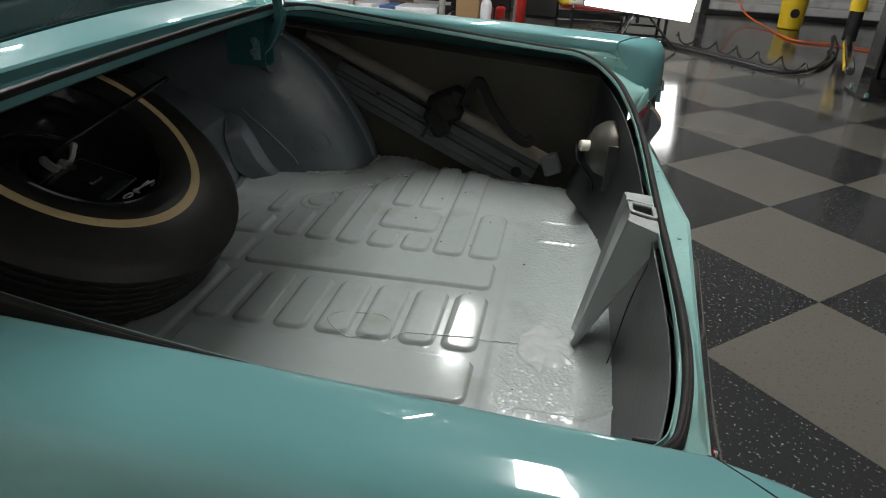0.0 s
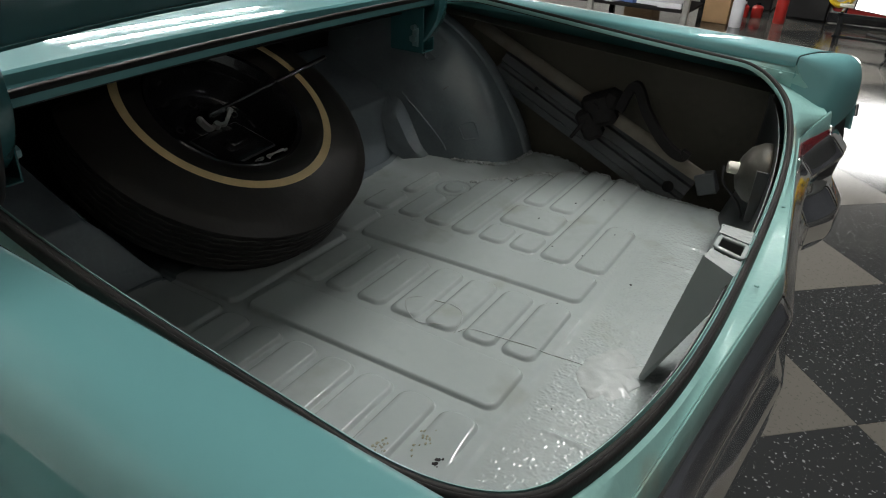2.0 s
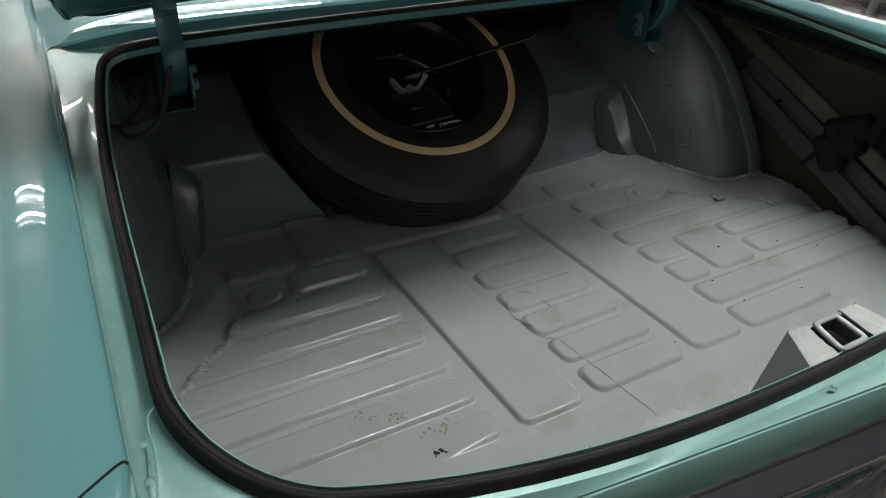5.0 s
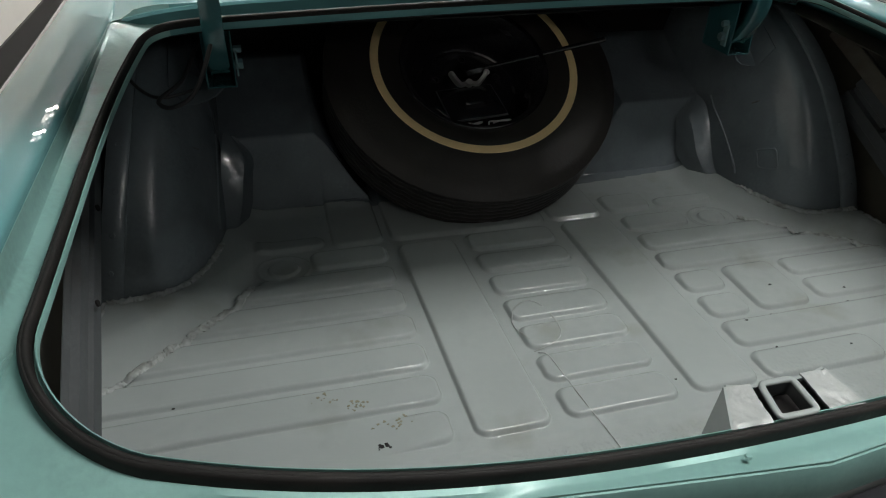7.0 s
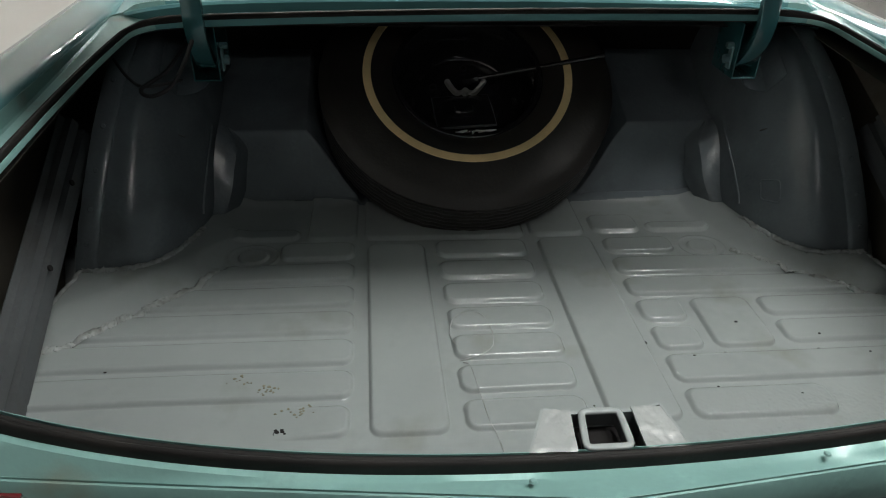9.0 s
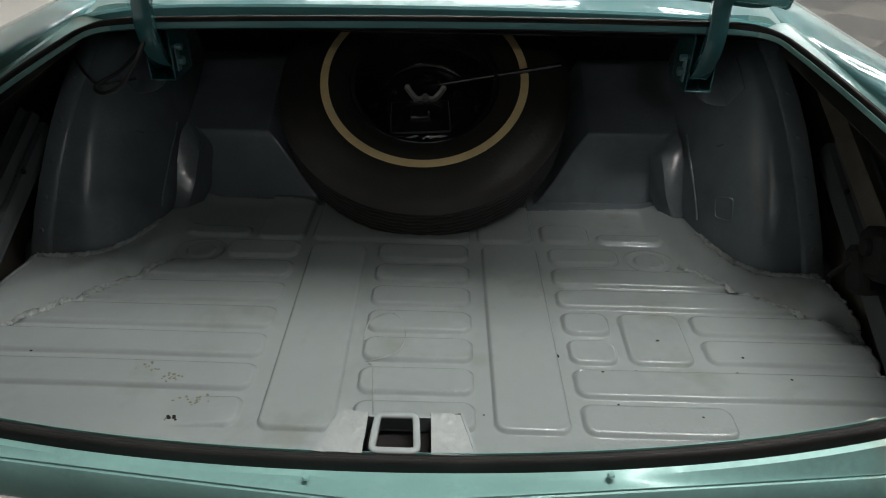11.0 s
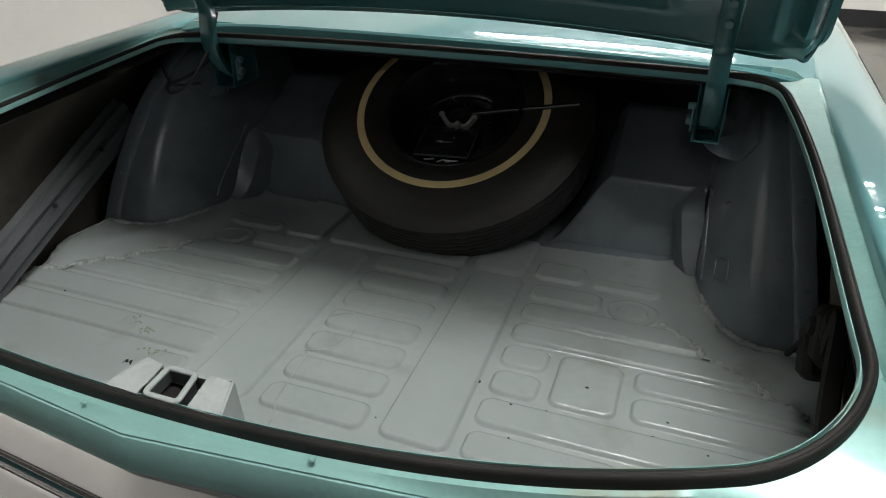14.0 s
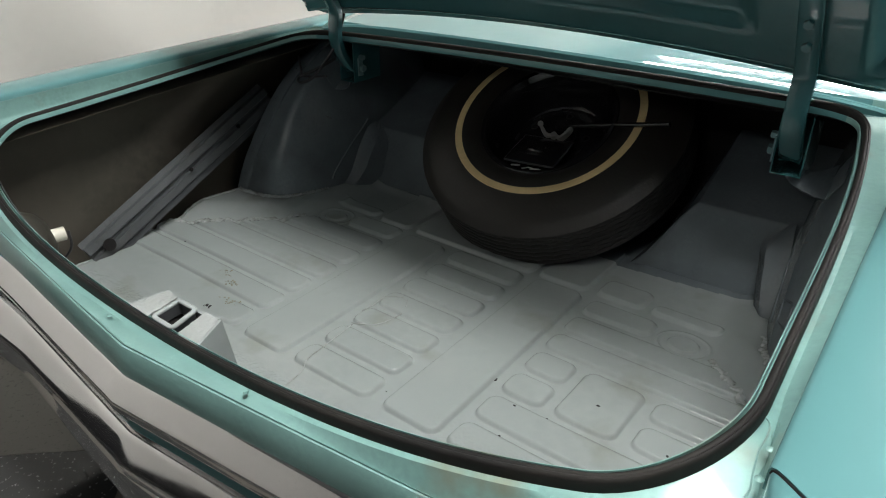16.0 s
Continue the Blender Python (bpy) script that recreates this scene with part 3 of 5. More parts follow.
# slight oil-canning and lumpy paint behind the step
Z += 0.0012 * np.sin(X * 9 + 1) * np.cos(Y * 7)
rear_rough = np.maximum(1 - smooth_step(-0.13, -0.10, Y), 0.55 * (1 - smooth_step(-0.06, 0.03, Y)) * smooth_step(0.2, 0.32, X))
bump_rng = np.random.default_rng(4)
lump = bump_rng.normal(size=Z.shape)
for _ in range(3):
    lump = (lump + np.roll(lump, 1, 0) + np.roll(lump, -1, 0) + np.roll(lump, 1, 1) + np.roll(lump, -1, 1)) / 5
lump *= 1 / lump.std()
Z += np.clip(lump, -1.2, 3) * 0.00040 * rear_rough * (np.abs(X + 0.05) < 0.75)
# the floor coves up towards the tail
Z += 0.050 * (np.clip(-0.258 - Y, 0, 1) / 0.080) ** 1.7 * (np.abs(X) < 0.9)
ny, nx = Z.shape
verts = np.stack([X + CX, Y, Z + FLOOR], -1).reshape(-1, 3)
idx = np.arange(ny * nx).reshape(ny, nx)
faces = np.stack([idx[:-1, :-1], idx[:-1, 1:], idx[1:, 1:], idx[1:, :-1]], -1).reshape(-1, 4)
me = bpy.data.meshes.new("trunk_floor")
me.from_pydata(verts.tolist(), [], faces.tolist())
me.materials.append(GREY)
me.materials.append(GREY_SHADED)
# kick-ups take the darkened grey, so their shade is painted on
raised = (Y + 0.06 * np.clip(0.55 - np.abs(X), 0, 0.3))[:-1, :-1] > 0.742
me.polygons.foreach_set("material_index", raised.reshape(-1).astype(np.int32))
me.shade_smooth()
floor_pan = new("trunk_floor", me)
floor_pan.parent = car
tagged(floor_pan, "grey painted trunk floor with pressed ribs")


def floor_z(x, y):
    i = min(int(np.searchsorted(ys, y)), ny - 1)
    j = min(int(np.searchsorted(xs, x - CX)), nx - 1)
    return FLOOR + float(Z[i, j])


def bead(xy, rad, seed, flat=0.55, ragged=1.0):
    """Hand-laid bead of sealer along a line on the floor, uneven in width and height."""
    line = smooth_path([(x, y, 0) for x, y in xy], 26)
    pts = []
    for k, p in enumerate(line):
        x, y = p[0] + 0.004 * noise.noise((k * 0.11, seed, 0.0)), p[1] + 0.004 * noise.noise((k * 0.11, seed, 9.0))
        pts.append((x, y, floor_z(x, y) + 0.25 * rad))
    bm = sweep(pts, [(u * rad, v * rad * flat) for u, v in ring_profile(1.0, 12)])
    for v in bm.verts:
        big, fine = v.co * 45, v.co * 170
        swell = 0.75 * noise.noise(big + Vector((seed, 0, 0)))
        v.co += Vector((swell + 0.5 * noise.noise(fine), swell + 0.5 * noise.noise(fine + Vector((5, 0, 0))), 0.35 * swell + 0.45 * noise.noise(fine + Vector((0, 7, 0))))) * rad * ragged
    part("seam_sealer", bm, SEALER, car, "ragged bead of grey seam sealer", 80)


# along the gusset seams and the outer edge of the floor
for side in (1, -1):
    bead([(side * x + CX, y) for x, y in zip(*SEAMS[side])], 0.0095, 3.0 + side, 0.30, 1.1)
    bead([(side * (x - 0.002) + CX, y) for x, y in zip(EDGE_X, EDGE_Y) if y > -0.22], 0.0050, 8.0 + side, 0.5, 0.6)

# rear wall of the trunk, below the flange
rows = []
for k in range(61):
    x = -0.90 + 1.80 * k / 60
    y = rim_rear(min(abs(x), 0.80))
    zt = 0.735 + 0.155 * x * x
    rows.append([(x + CX, y + 0.018, zt), (x + CX, y + 0.014, zt - 0.06), (x + CX, y + 0.020, 0.62), (x + CX, y + 0.034, 0.55), (x + CX, y + 0.050, 0.50), (x + CX, y + 0.062, FLOOR + 0.006), (x + CX, y + 0.060, FLOOR - 0.04)])
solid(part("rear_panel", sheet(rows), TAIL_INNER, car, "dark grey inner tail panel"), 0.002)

# inner side walls with a dusty bare finish
for side in (1, -1):
    rows = []
    for k in range(25):
        y = -0.30 + 1.4 * k / 24
        rows.append([(side * 0.795 + CX, y, 0.850 + 0.075 * y), (side * 0.86 + CX, y, 0.862 + 0.06 * y), (side * 0.915 + CX, y, 0.84 + 0.05 * y), (side * 0.938 + CX, y, 0.75), (side * 0.94 + CX, y, 0.60), (side * 0.928 + CX, y, 0.40)])
    solid(part("inner_quarter", sheet(rows), PRIMER, car, "dull brown bare inner side of the rear quarter"), 0.002)


# wheel housings, in trunk grey with the shade put into the colour
WH_Y, WH_Z = 0.955, 0.43         # axle line, as seen from the side
WH_SECTION = smooth_path([(x, r, 0) for x, r in ((0.885, 0.549), (0.862, 0.547), (0.825, 0.545), (0.785, 0.540), (0.750, 0.526), (0.720, 0.500), (0.698, 0.468), (0.680, 0.430), (0.667, 0.385), (0.655, 0.335), (0.645, 0.270), (0.637, 0.180), (0.634, 0.080))], 4)


def wheelhouse_at(side, x, r, degrees):
    """A point of the housing; its outer edge leans in with height."""
    r = r - 0.014 * math.exp(-((degrees - 28) / 16) ** 2)
    z = WH_Z + r * 0.95 * math.sin(radians(degrees))
    lean = 0.215 * (z - 0.49) * float(smooth_step(0.67, 0.87, x))
    return Vector((side * (x - lean) + CX, WH_Y - r * math.cos(radians(degrees)), z))


def wheelhouse(side):
    rows = []
    for k in range(45):
        a = -4 + 112 * k / 44
        row = []
        for p in WH_SECTION:
            dent = 0.0025 * noise.noise((p.x * 14 + side, a * 0.06, 3.0))
            row.append(wheelhouse_at(side, p.x, p.y + dent, a))
        rows.append(row)
    return rows


for side in (1, -1):
    w = solid(part("wheelhouse", sheet(wheelhouse(side)), GREY_SHADED, car, "rounded wheel housing in blue-grey paint darkened for shade", 60), 0.002)
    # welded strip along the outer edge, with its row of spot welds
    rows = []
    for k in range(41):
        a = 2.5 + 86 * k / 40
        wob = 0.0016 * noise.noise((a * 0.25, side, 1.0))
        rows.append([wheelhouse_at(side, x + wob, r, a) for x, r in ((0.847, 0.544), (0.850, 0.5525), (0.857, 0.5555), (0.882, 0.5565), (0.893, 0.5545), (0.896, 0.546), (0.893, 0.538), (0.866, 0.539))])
    part("flange", sheet(rows, close_v=True), GREY_SHADED, w, "raised welded seam strip", 50)
    for a in (6, 13, 21, 30, 40, 51):
        p, q = wheelhouse_at(side, 0.872, 0.5555, a), wheelhouse_at(side, 0.872, 0.5585, a)
        part("spot_weld", rod(p, q, 0.006, 12, r2=0.004), GREY_SHADED, w, "shallow spot weld")
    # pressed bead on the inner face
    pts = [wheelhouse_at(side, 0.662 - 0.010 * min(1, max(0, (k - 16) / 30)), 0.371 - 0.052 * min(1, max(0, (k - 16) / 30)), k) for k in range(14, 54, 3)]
    part("bead", sweep(pts, ring_profile(0.0034, 10)), GREY_SHADED, w, "pressed bead")
    # folded foot between the housing, the floor and the raised face
    ctrl = [[(0.637, 0.800, 0.664), (0.626, 0.800, 0.660), (0.614, 0.800, 0.655)],
            [(0.641, 0.766, 0.652), (0.598, 0.752, 0.618), (0.578, 0.788, 0.606)],
            [(0.647, 0.742, 0.617), (0.604, 0.728, 0.570), (0.582, 0.778, 0.556)],
            [(0.653, 0.712, 0.566), (0.613, 0.705, 0.522), (0.588, 0.768, 0.505)],
            [(0.661, 0.670, 0.510), (0.630, 0.666, 0.480), (0.606, 0.715, 0.470)],
            [(0.672, 0.603, 0.470), (0.658, 0.602, 0.4655), (0.640, 0.640, 0.462)]]
    rails = [smooth_path([row[j] for row in ctrl], 7) for j in range(3)]
    rows = []
    for p0, p1, p2 in zip(*rails):
        up = Vector((0, 0, 0.004))
        q0, q1 = p1.lerp(p0, 0.16) + up * 0.3, p1.lerp(p2, 0.16) + up * 0.3
        d0, d1 = p0.lerp(p1, 0.5) - up * 0.8, p1.lerp(p2, 0.55) - up * 1.0
        rows.append([Vector((side * v.x + CX, v.y + (0 if side > 0 else -0.012), v.z)) for v in (p0, d0, q0, p1, q1, d1, p2)])
    solid(part("folded_foot", sheet(rows), GREY_SHADED, w, "folded metal foot with a worn bright edge", 50), 0.0015)
    # faint pressed dash and, on one side, a pressed square
    dash = [wheelhouse_at(side, x, 0.4435 + (x - 0.685) * 1.3, 41) for x in (0.680, 0.692, 0.704, 0.716)]
    part("scratch", sweep(dash, ring_profile(0.0022, 6)), BRACE, w, "short dark scratch")
    if side < 0:
        continue
    ring = []
    for k in range(40):
        t = 2 * math.pi * (k + 0.5) / 40
        c_, s_ = math.cos(t), math.sin(t)
        q = (abs(c_) ** 7 + abs(s_) ** 7) ** (-1 / 7)
        x = 0.694 + 0.012 * q * c_
        r = float(np.interp(x, [p.x for p in reversed(WH_SECTION)], [p.y for p in reversed(WH_SECTION)]))
        ring.append(wheelhouse_at(side, x, r + 0.0005, 21 + 3.4 * q * s_))
    part("boss", sweep(ring, ring_profile(0.0024, 6), closed=True), GREY_SHADED, w, "small pressed square")

# ragged sealer along the foot of each housing
for side in (1, -1):
    foot_line = []
    for k in range(14):
        i = (0.03 + 0.66 * k / 13) * (len(WH_SECTION) - 1)
        q = WH_SECTION[int(i)].lerp(WH_SECTION[int(i) + 1], i - int(i))
        foot_line.append((side * q.x + CX, WH_Y - q.y - 0.004))
    bead(foot_line, 0.0072, 15.0 + side, 0.6)

# sloping braces behind the housings
for side in (1, -1):
    out_, wide = (0.032, 1.35) if side > 0 else (0.0, 1.08)
    a, b = Vector((side * (0.876 + out_) + CX, 0.55, 0.752)), Vector((side * (0.852 + out_) + CX, -0.10, 0.462))
    d = (b - a)
    path = [a + d * k / 16 for k in range(17)]
    prof = [(-0.046, 0.0), (-0.030, 0.002), (-0.025, 0.014), (-0.006, 0.015), (-0.002, 0.003), (0.006, 0.003), (0.010, 0.016), (0.028, 0.015), (0.032, 0.002), (0.046, 0.0), (0.046, -0.002), (0.030, -0.002), (-0.030, -0.002), (-0.046, -0.002)]
    ob = part("brace", sweep(path, [(u * wide, v) for u, v in prof], up=(-side, 0, 0.35)), BRACE, car, "dusty ribbed steel brace", 30)
    for k in (0.22, 0.5, 0.93):
        c = a + d * k + Vector((-side * 0.023, 0, 0.01))
        part("brace_hole", rod(c, c + Vector((-side * 0.003, 0, 0.001)), 0.006 if k < 0.9 else 0.017, 16), BLACK_MATT, ob, "dark punched hole")

# front of the trunk: dark bulkhead, shelf above it
solid(part("bulkhead", sheet([[(x, 1.09 - 0.02 * abs(x), z) for x in (-0.9, -0.45, 0, 0.45, 0.9)] for z in (0.42, 0.6, 0.8, 0.96)]), BLACK_MATT, car, "black fibreboard behind the rear seat"), 0.004)
solid(part("package_shelf", sheet([[(x, y, 0.925) for x in (-0.80, 0, 0.80)] for y in (0.72, 0.9, 1.1)]), BLACK_MATT, car, "dark underside of the parcel shelf"), 0.003)

# rear wheels on the shop floor
for side in (1, -1):
    wm = Matrix.Translation((side * 0.775 + CX, 0.955, 0.335)) @ pose(0, 0, 0, 0, 90, 0)
    tire = part("rear_tyre", lathe([(0.18, 0.07), (0.22, 0.088), (0.28, 0.088), (0.318, 0.072), (0.335, 0.05), (0.335, -0.05), (0.318, -0.072), (0.28, -0.088), (0.22, -0.088), (0.18, -0.07)], 60, wm), TYRE, car, "black rear tyre")
    part("rim", lathe([(0.182, 0.07), (0.16, 0.05), (0.14, 0.03), (0.0, 0.045), (0.0, -0.045), (0.14, -0.03), (0.16, -0.05), (0.182, -0.07)], 40, wm), CHROME, tire, "bright wheel cover")


# ---- latch support at the centre of the tail ----
def latch_support():
    z0, z1 = 0.765, 0.756            # front and back edge of the top plate
    bm = bmesh.new()
    # cheeks
    for tx, rx, bx in ((-0.064, -0.087, -0.027), (0.071, 0.088, 0.035)):
        quad = [(bx, -0.254, FLOOR), (bx, -0.262, FLOOR), (rx, -0.372, z1 - 0.025), (rx, -0.370, z1), (tx, -0.317, z0)]
        c0, c1, c2, c3, c4 = [bm.verts.new(p) for p in quad]
        for tri in ((c0, c4, c3), (c0, c3, c2), (c0, c2, c1)):
            bm.faces.new(tri)
    bm2 = sheet([[(-0.027, -0.254, FLOOR), (-0.015, -0.262, FLOOR), (0.023, -0.262, FLOOR), (0.035, -0.254, FLOOR)],
                 [(-0.046, -0.287, 0.62), (-0.028, -0.294, 0.62), (0.035, -0.294, 0.62), (0.054, -0.287, 0.62)],
                 [(-0.064, -0.317, z0), (-0.036, -0.323, z0 - 0.003), (0.040, -0.323, z0 - 0.003), (0.071, -0.317, z0)]])
    bm = join(bm, bm2)
    support = solid(part("latch_support", bm, GREY, car, "tapered grey sheet-metal brace under the latch", 12), 0.003, -1, 12)
    for fl, fr, rl, rr_ in ((-0.064, -0.034, -0.087, -0.036), (0.037, 0.071, 0.040, 0.088)):
        bm = sheet([[(fl, -0.317, z0), (fr, -0.319, z0)], [(rl, -0.370, z1), (rr_, -0.371, z1)]])
        bmesh.ops.subdivide_edges(bm, edges=bm.edges[:], cuts=23, use_grid_fill=True)
        for v in bm.verts:
            v.co.z += 0.0011 * noise.noise(v.co * 160) + 0.0009 * noise.noise(v.co * 70)
        solid(part("top_flap", bm, SEALER_DULL, support, "chipped grey flap, lightly rusted at the edge", 20), 0.0025)
    # rounded square striker frame
    pts = []
    for k in range(56):
        a = 2 * math.pi * (k + 0.5) / 56
        ca, sa = math.cos(a), math.sin(a)
        q = (abs(ca) ** 9 + abs(sa) ** 9) ** (-1 / 9)
        y = -0.3455 + 0.0225 * q * sa
        pts.append((-0.001 + (0.0235 - 0.08 * (y + 0.3455)) * q * ca, y, z0 + 0.002 + 0.18 * (y + 0.317)))
    strap = [(-0.0042, -0.0012), (-0.0038, 0.0012), (-0.0026, 0.0022), (0.0026, 0.0022), (0.0038, 0.0012), (0.0042, -0.0012), (0.0036, -0.0026), (-0.0036, -0.0026)]
    part("striker_frame", sweep(pts, strap, closed=True, up=(0, 0, 1)), GREY, support, "rounded square striker frame in worn grey paint", 60)
    skirt = [[(x + (0.004 - x) * 0.05, y, z - 0.002), (x, y, z - 0.022)] for x, y, z in pts]
    solid(part("striker_wall", sheet(skirt, close_u=True), BRACE, support, "worn steel wall inside the striker frame", 40), 0.0015)
    # solid black block paints the shaded space inside the striker frame
    part("latch_pocket", box((0.074, 0.050, 0.05), (0.002, -0.344, z1 - 0.045), 0.001), BLACK_MATT, support, "black block standing in for the shade under the striker")
    bm = bmesh.new()
    bmesh.ops.create_icosphere(bm, subdivisions=5, radius=1)
    for v in bm.verts:
        a = math.atan2(v.co.y, v.co.x)
        v.co = Vector((v.co.x * 0.085 * (1 + 0.55 * noise.noise((2.2 * math.cos(a), 2.2 * math.sin(a), 0))), v.co.y * 0.058 * (1 + 0.5 * noise.noise((2 * math.cos(a), 2 * math.sin(a), 5))), max(v.co.z, 0) * 0.0075))
        v.co.z += (0.0030 * noise.noise(v.co * 38) + 0.0034 * abs(noise.noise(Vector((v.co.x * 60, v.co.y * 26, 2.0))))) * (v.co.z > 0.001) - 0.001
        v.co += Vector((-0.045, -0.205, FLOOR - 0.0030))
    part("sealer_patch", bm, SEALER_DULL, support, "smeared pool of grey sealer at the foot", 70)


latch_support()


# a thin loop of old sealer thread lying under the paint
def thread(pts, r, label):
    part("paint_thread", cable([(x, y, floor_z(x, y) + 0.0006) for x, y in pts], r, 6, 14), SEALER, car, label)


thread([(-0.090, 0.112), (-0.110, 0.150), (-0.116, 0.192), (-0.108, 0.222), (-0.088, 0.243), (-0.066, 0.251), (-0.046, 0.234), (-0.034, 0.200), (-0.034, 0.155), (-0.045, 0.128), (-0.070, 0.113), (-0.104, 0.109)], 0.0011, "thin looped thread under the paint")
thread([(-0.098, 0.105), (-0.087, 0.085), (-0.080, 0.030), (-0.075, -0.015), (-0.070, -0.054), (-0.060, -0.079), (-0.052, -0.131), (-0.050, -0.165)], 0.0011, "thin thread running to the latch brace")


def scuff(cx, cy, n, spread, r0, material, label, seed):
    """Scattered chips in the paint, each of its own shape."""
    rng = random.Random(seed)
    for _ in range(n):
        x, y = cx + rng.gauss(0, spread), cy + rng.gauss(0, spread * 0.7)
        r = r0 * rng.uniform(0.4, 1.3)
        k = rng.randint(5, 8)
        ph = rng.random() * 6
        z = floor_z(x, y) + 0.0009
        bm = bmesh.new()
        ring = [(x + r * rng.uniform(0.5, 1.2) * math.cos(ph + 6.283 * i / k), y + r * rng.uniform(0.4, 1.0) * math.sin(ph + 6.283 * i / k)) for i in range(k)]
        low, high = [bm.verts.new((px, py, z - 0.0012)) for px, py in ring], [bm.verts.new((px, py, z)) for px, py in ring]
        bm.faces.new(high)
        for i in range(k):
            bm.faces.new((low[i], low[(i + 1) % k], high[(i + 1) % k], high[i]))
        part("paint_chip", bm, material, car, label)


RUSTY = mat("dark_paint_chip", (0.15, 0.145, 0.10), 0.7, 0.0, 0.4, 60)
scuff(-0.425, -0.05, 9, 0.006, 0.0034, BLACK_MATT, "dark chip in the grey paint", 1)
scuff(-0.400, -0.005, 16, 0.014, 0.0030, RUSTY, "brown scuff in the grey paint", 2)
scuff(-0.448, 0.040, 18, 0.010, 0.0030, RUSTY, "brown scuff in the grey paint", 3)
scuff(-0.500, 0.072, 12, 0.014, 0.0026, RUSTY, "brown scuff in the grey paint", 4)
scuff(0.266, 0.141, 1, 0.0, 0.006, BLACK_MATT, "single black chip in the grey paint", 5)
for k, (x, y) in enumerate(((0.41, 0.10), (0.47, 0.185), (0.345, 0.09), (0.60, 0.10), (0.69, 0.08), (0.36, 0.015), (0.50, -0.02), (0.30, -0.13), (-0.20, -0.15), (0.12, -0.02), (0.62, 0.14), (-0.75, 0.11))):
    scuff(x, y, 1, 0.001, 0.0030, BLACK_MATT, "tiny dark chip in the grey paint", 10 + k)


# ---- lid hinges ----
def hinge(side):
    x = side * 0.612 + CX
    bm = box((0.003, 0.11, 0.125), (x - 0.028, 0.70, 0.885), 0.001)
    bm = box((0.003, 0.11, 0.125), (x + 0.028, 0.70, 0.885), 0.001, bm=bm)
    bm = box((0.059, 0.004, 0.125), (x, 0.757, 0.885), 0.001, bm=bm)
    bm = box((0.059, 0.11, 0.003), (x, 0.70, 0.823), 0.001, bm=bm)
    br = part("hinge_bracket", bm, TEAL_DARK, car, "turquoise sheet-metal hinge box", 30)
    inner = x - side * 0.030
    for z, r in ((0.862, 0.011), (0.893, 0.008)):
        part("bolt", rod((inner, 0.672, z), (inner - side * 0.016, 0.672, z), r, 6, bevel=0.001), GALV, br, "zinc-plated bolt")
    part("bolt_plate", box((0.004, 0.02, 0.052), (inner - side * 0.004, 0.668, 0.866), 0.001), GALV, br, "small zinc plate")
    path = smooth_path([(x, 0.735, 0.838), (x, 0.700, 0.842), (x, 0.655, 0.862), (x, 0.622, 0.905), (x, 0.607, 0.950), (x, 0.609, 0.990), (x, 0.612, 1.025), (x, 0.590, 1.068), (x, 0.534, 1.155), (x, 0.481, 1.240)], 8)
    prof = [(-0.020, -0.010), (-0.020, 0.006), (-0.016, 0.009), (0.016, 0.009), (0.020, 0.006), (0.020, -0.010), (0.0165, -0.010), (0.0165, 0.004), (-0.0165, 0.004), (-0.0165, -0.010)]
    arm = part("hinge_arm", sweep(path, prof, up=(0, -1, 0.2)), TEAL_DARK, car, "curved turquoise gooseneck hinge arm", 40)
    for y, z in ((0.572, 1.090), (0.546, 1.132), (0.505, 1.196)):
        part("bolt", rod((x, y, z), (x, y - 0.014, z - 0.006), 0.009, 6, bevel=0.001), TEAL_DARK, arm, "painted bolt head")


for side in (1, -1):
    hinge(side)
    # crumpled flap bent down from the hinge box onto the housing
    rows = []
    for k in range(11):
        f = k / 10
        row = []
        for j in range(7):
            g = j / 6
            x = 0.668 + 0.070 * f
            r = float(np.interp(x, [p.x for p in reversed(WH_SECTION)], [p.y for p in reversed(WH_SECTION)]))
            on = wheelhouse_at(side, x, r + 0.007 + 0.006 * noise.noise((f * 3.1, g * 2.3, side)), 51 + 3 * f + 12 * g)
            box_edge = Vector((side * (0.606 + 0.03 * g) + CX, 0.652 + 0.05 * g, 0.824))
            row.append(box_edge.lerp(on, min(1.0, f * 2.6)))
        rows.append(row)
    # same darkened grey, shade included in the colour
    solid(part("hinge_gusset", sheet(rows), GREY_SHADED, car, "crumpled blue-grey flap below the hinge, darkened for shade", 30), 0.002)


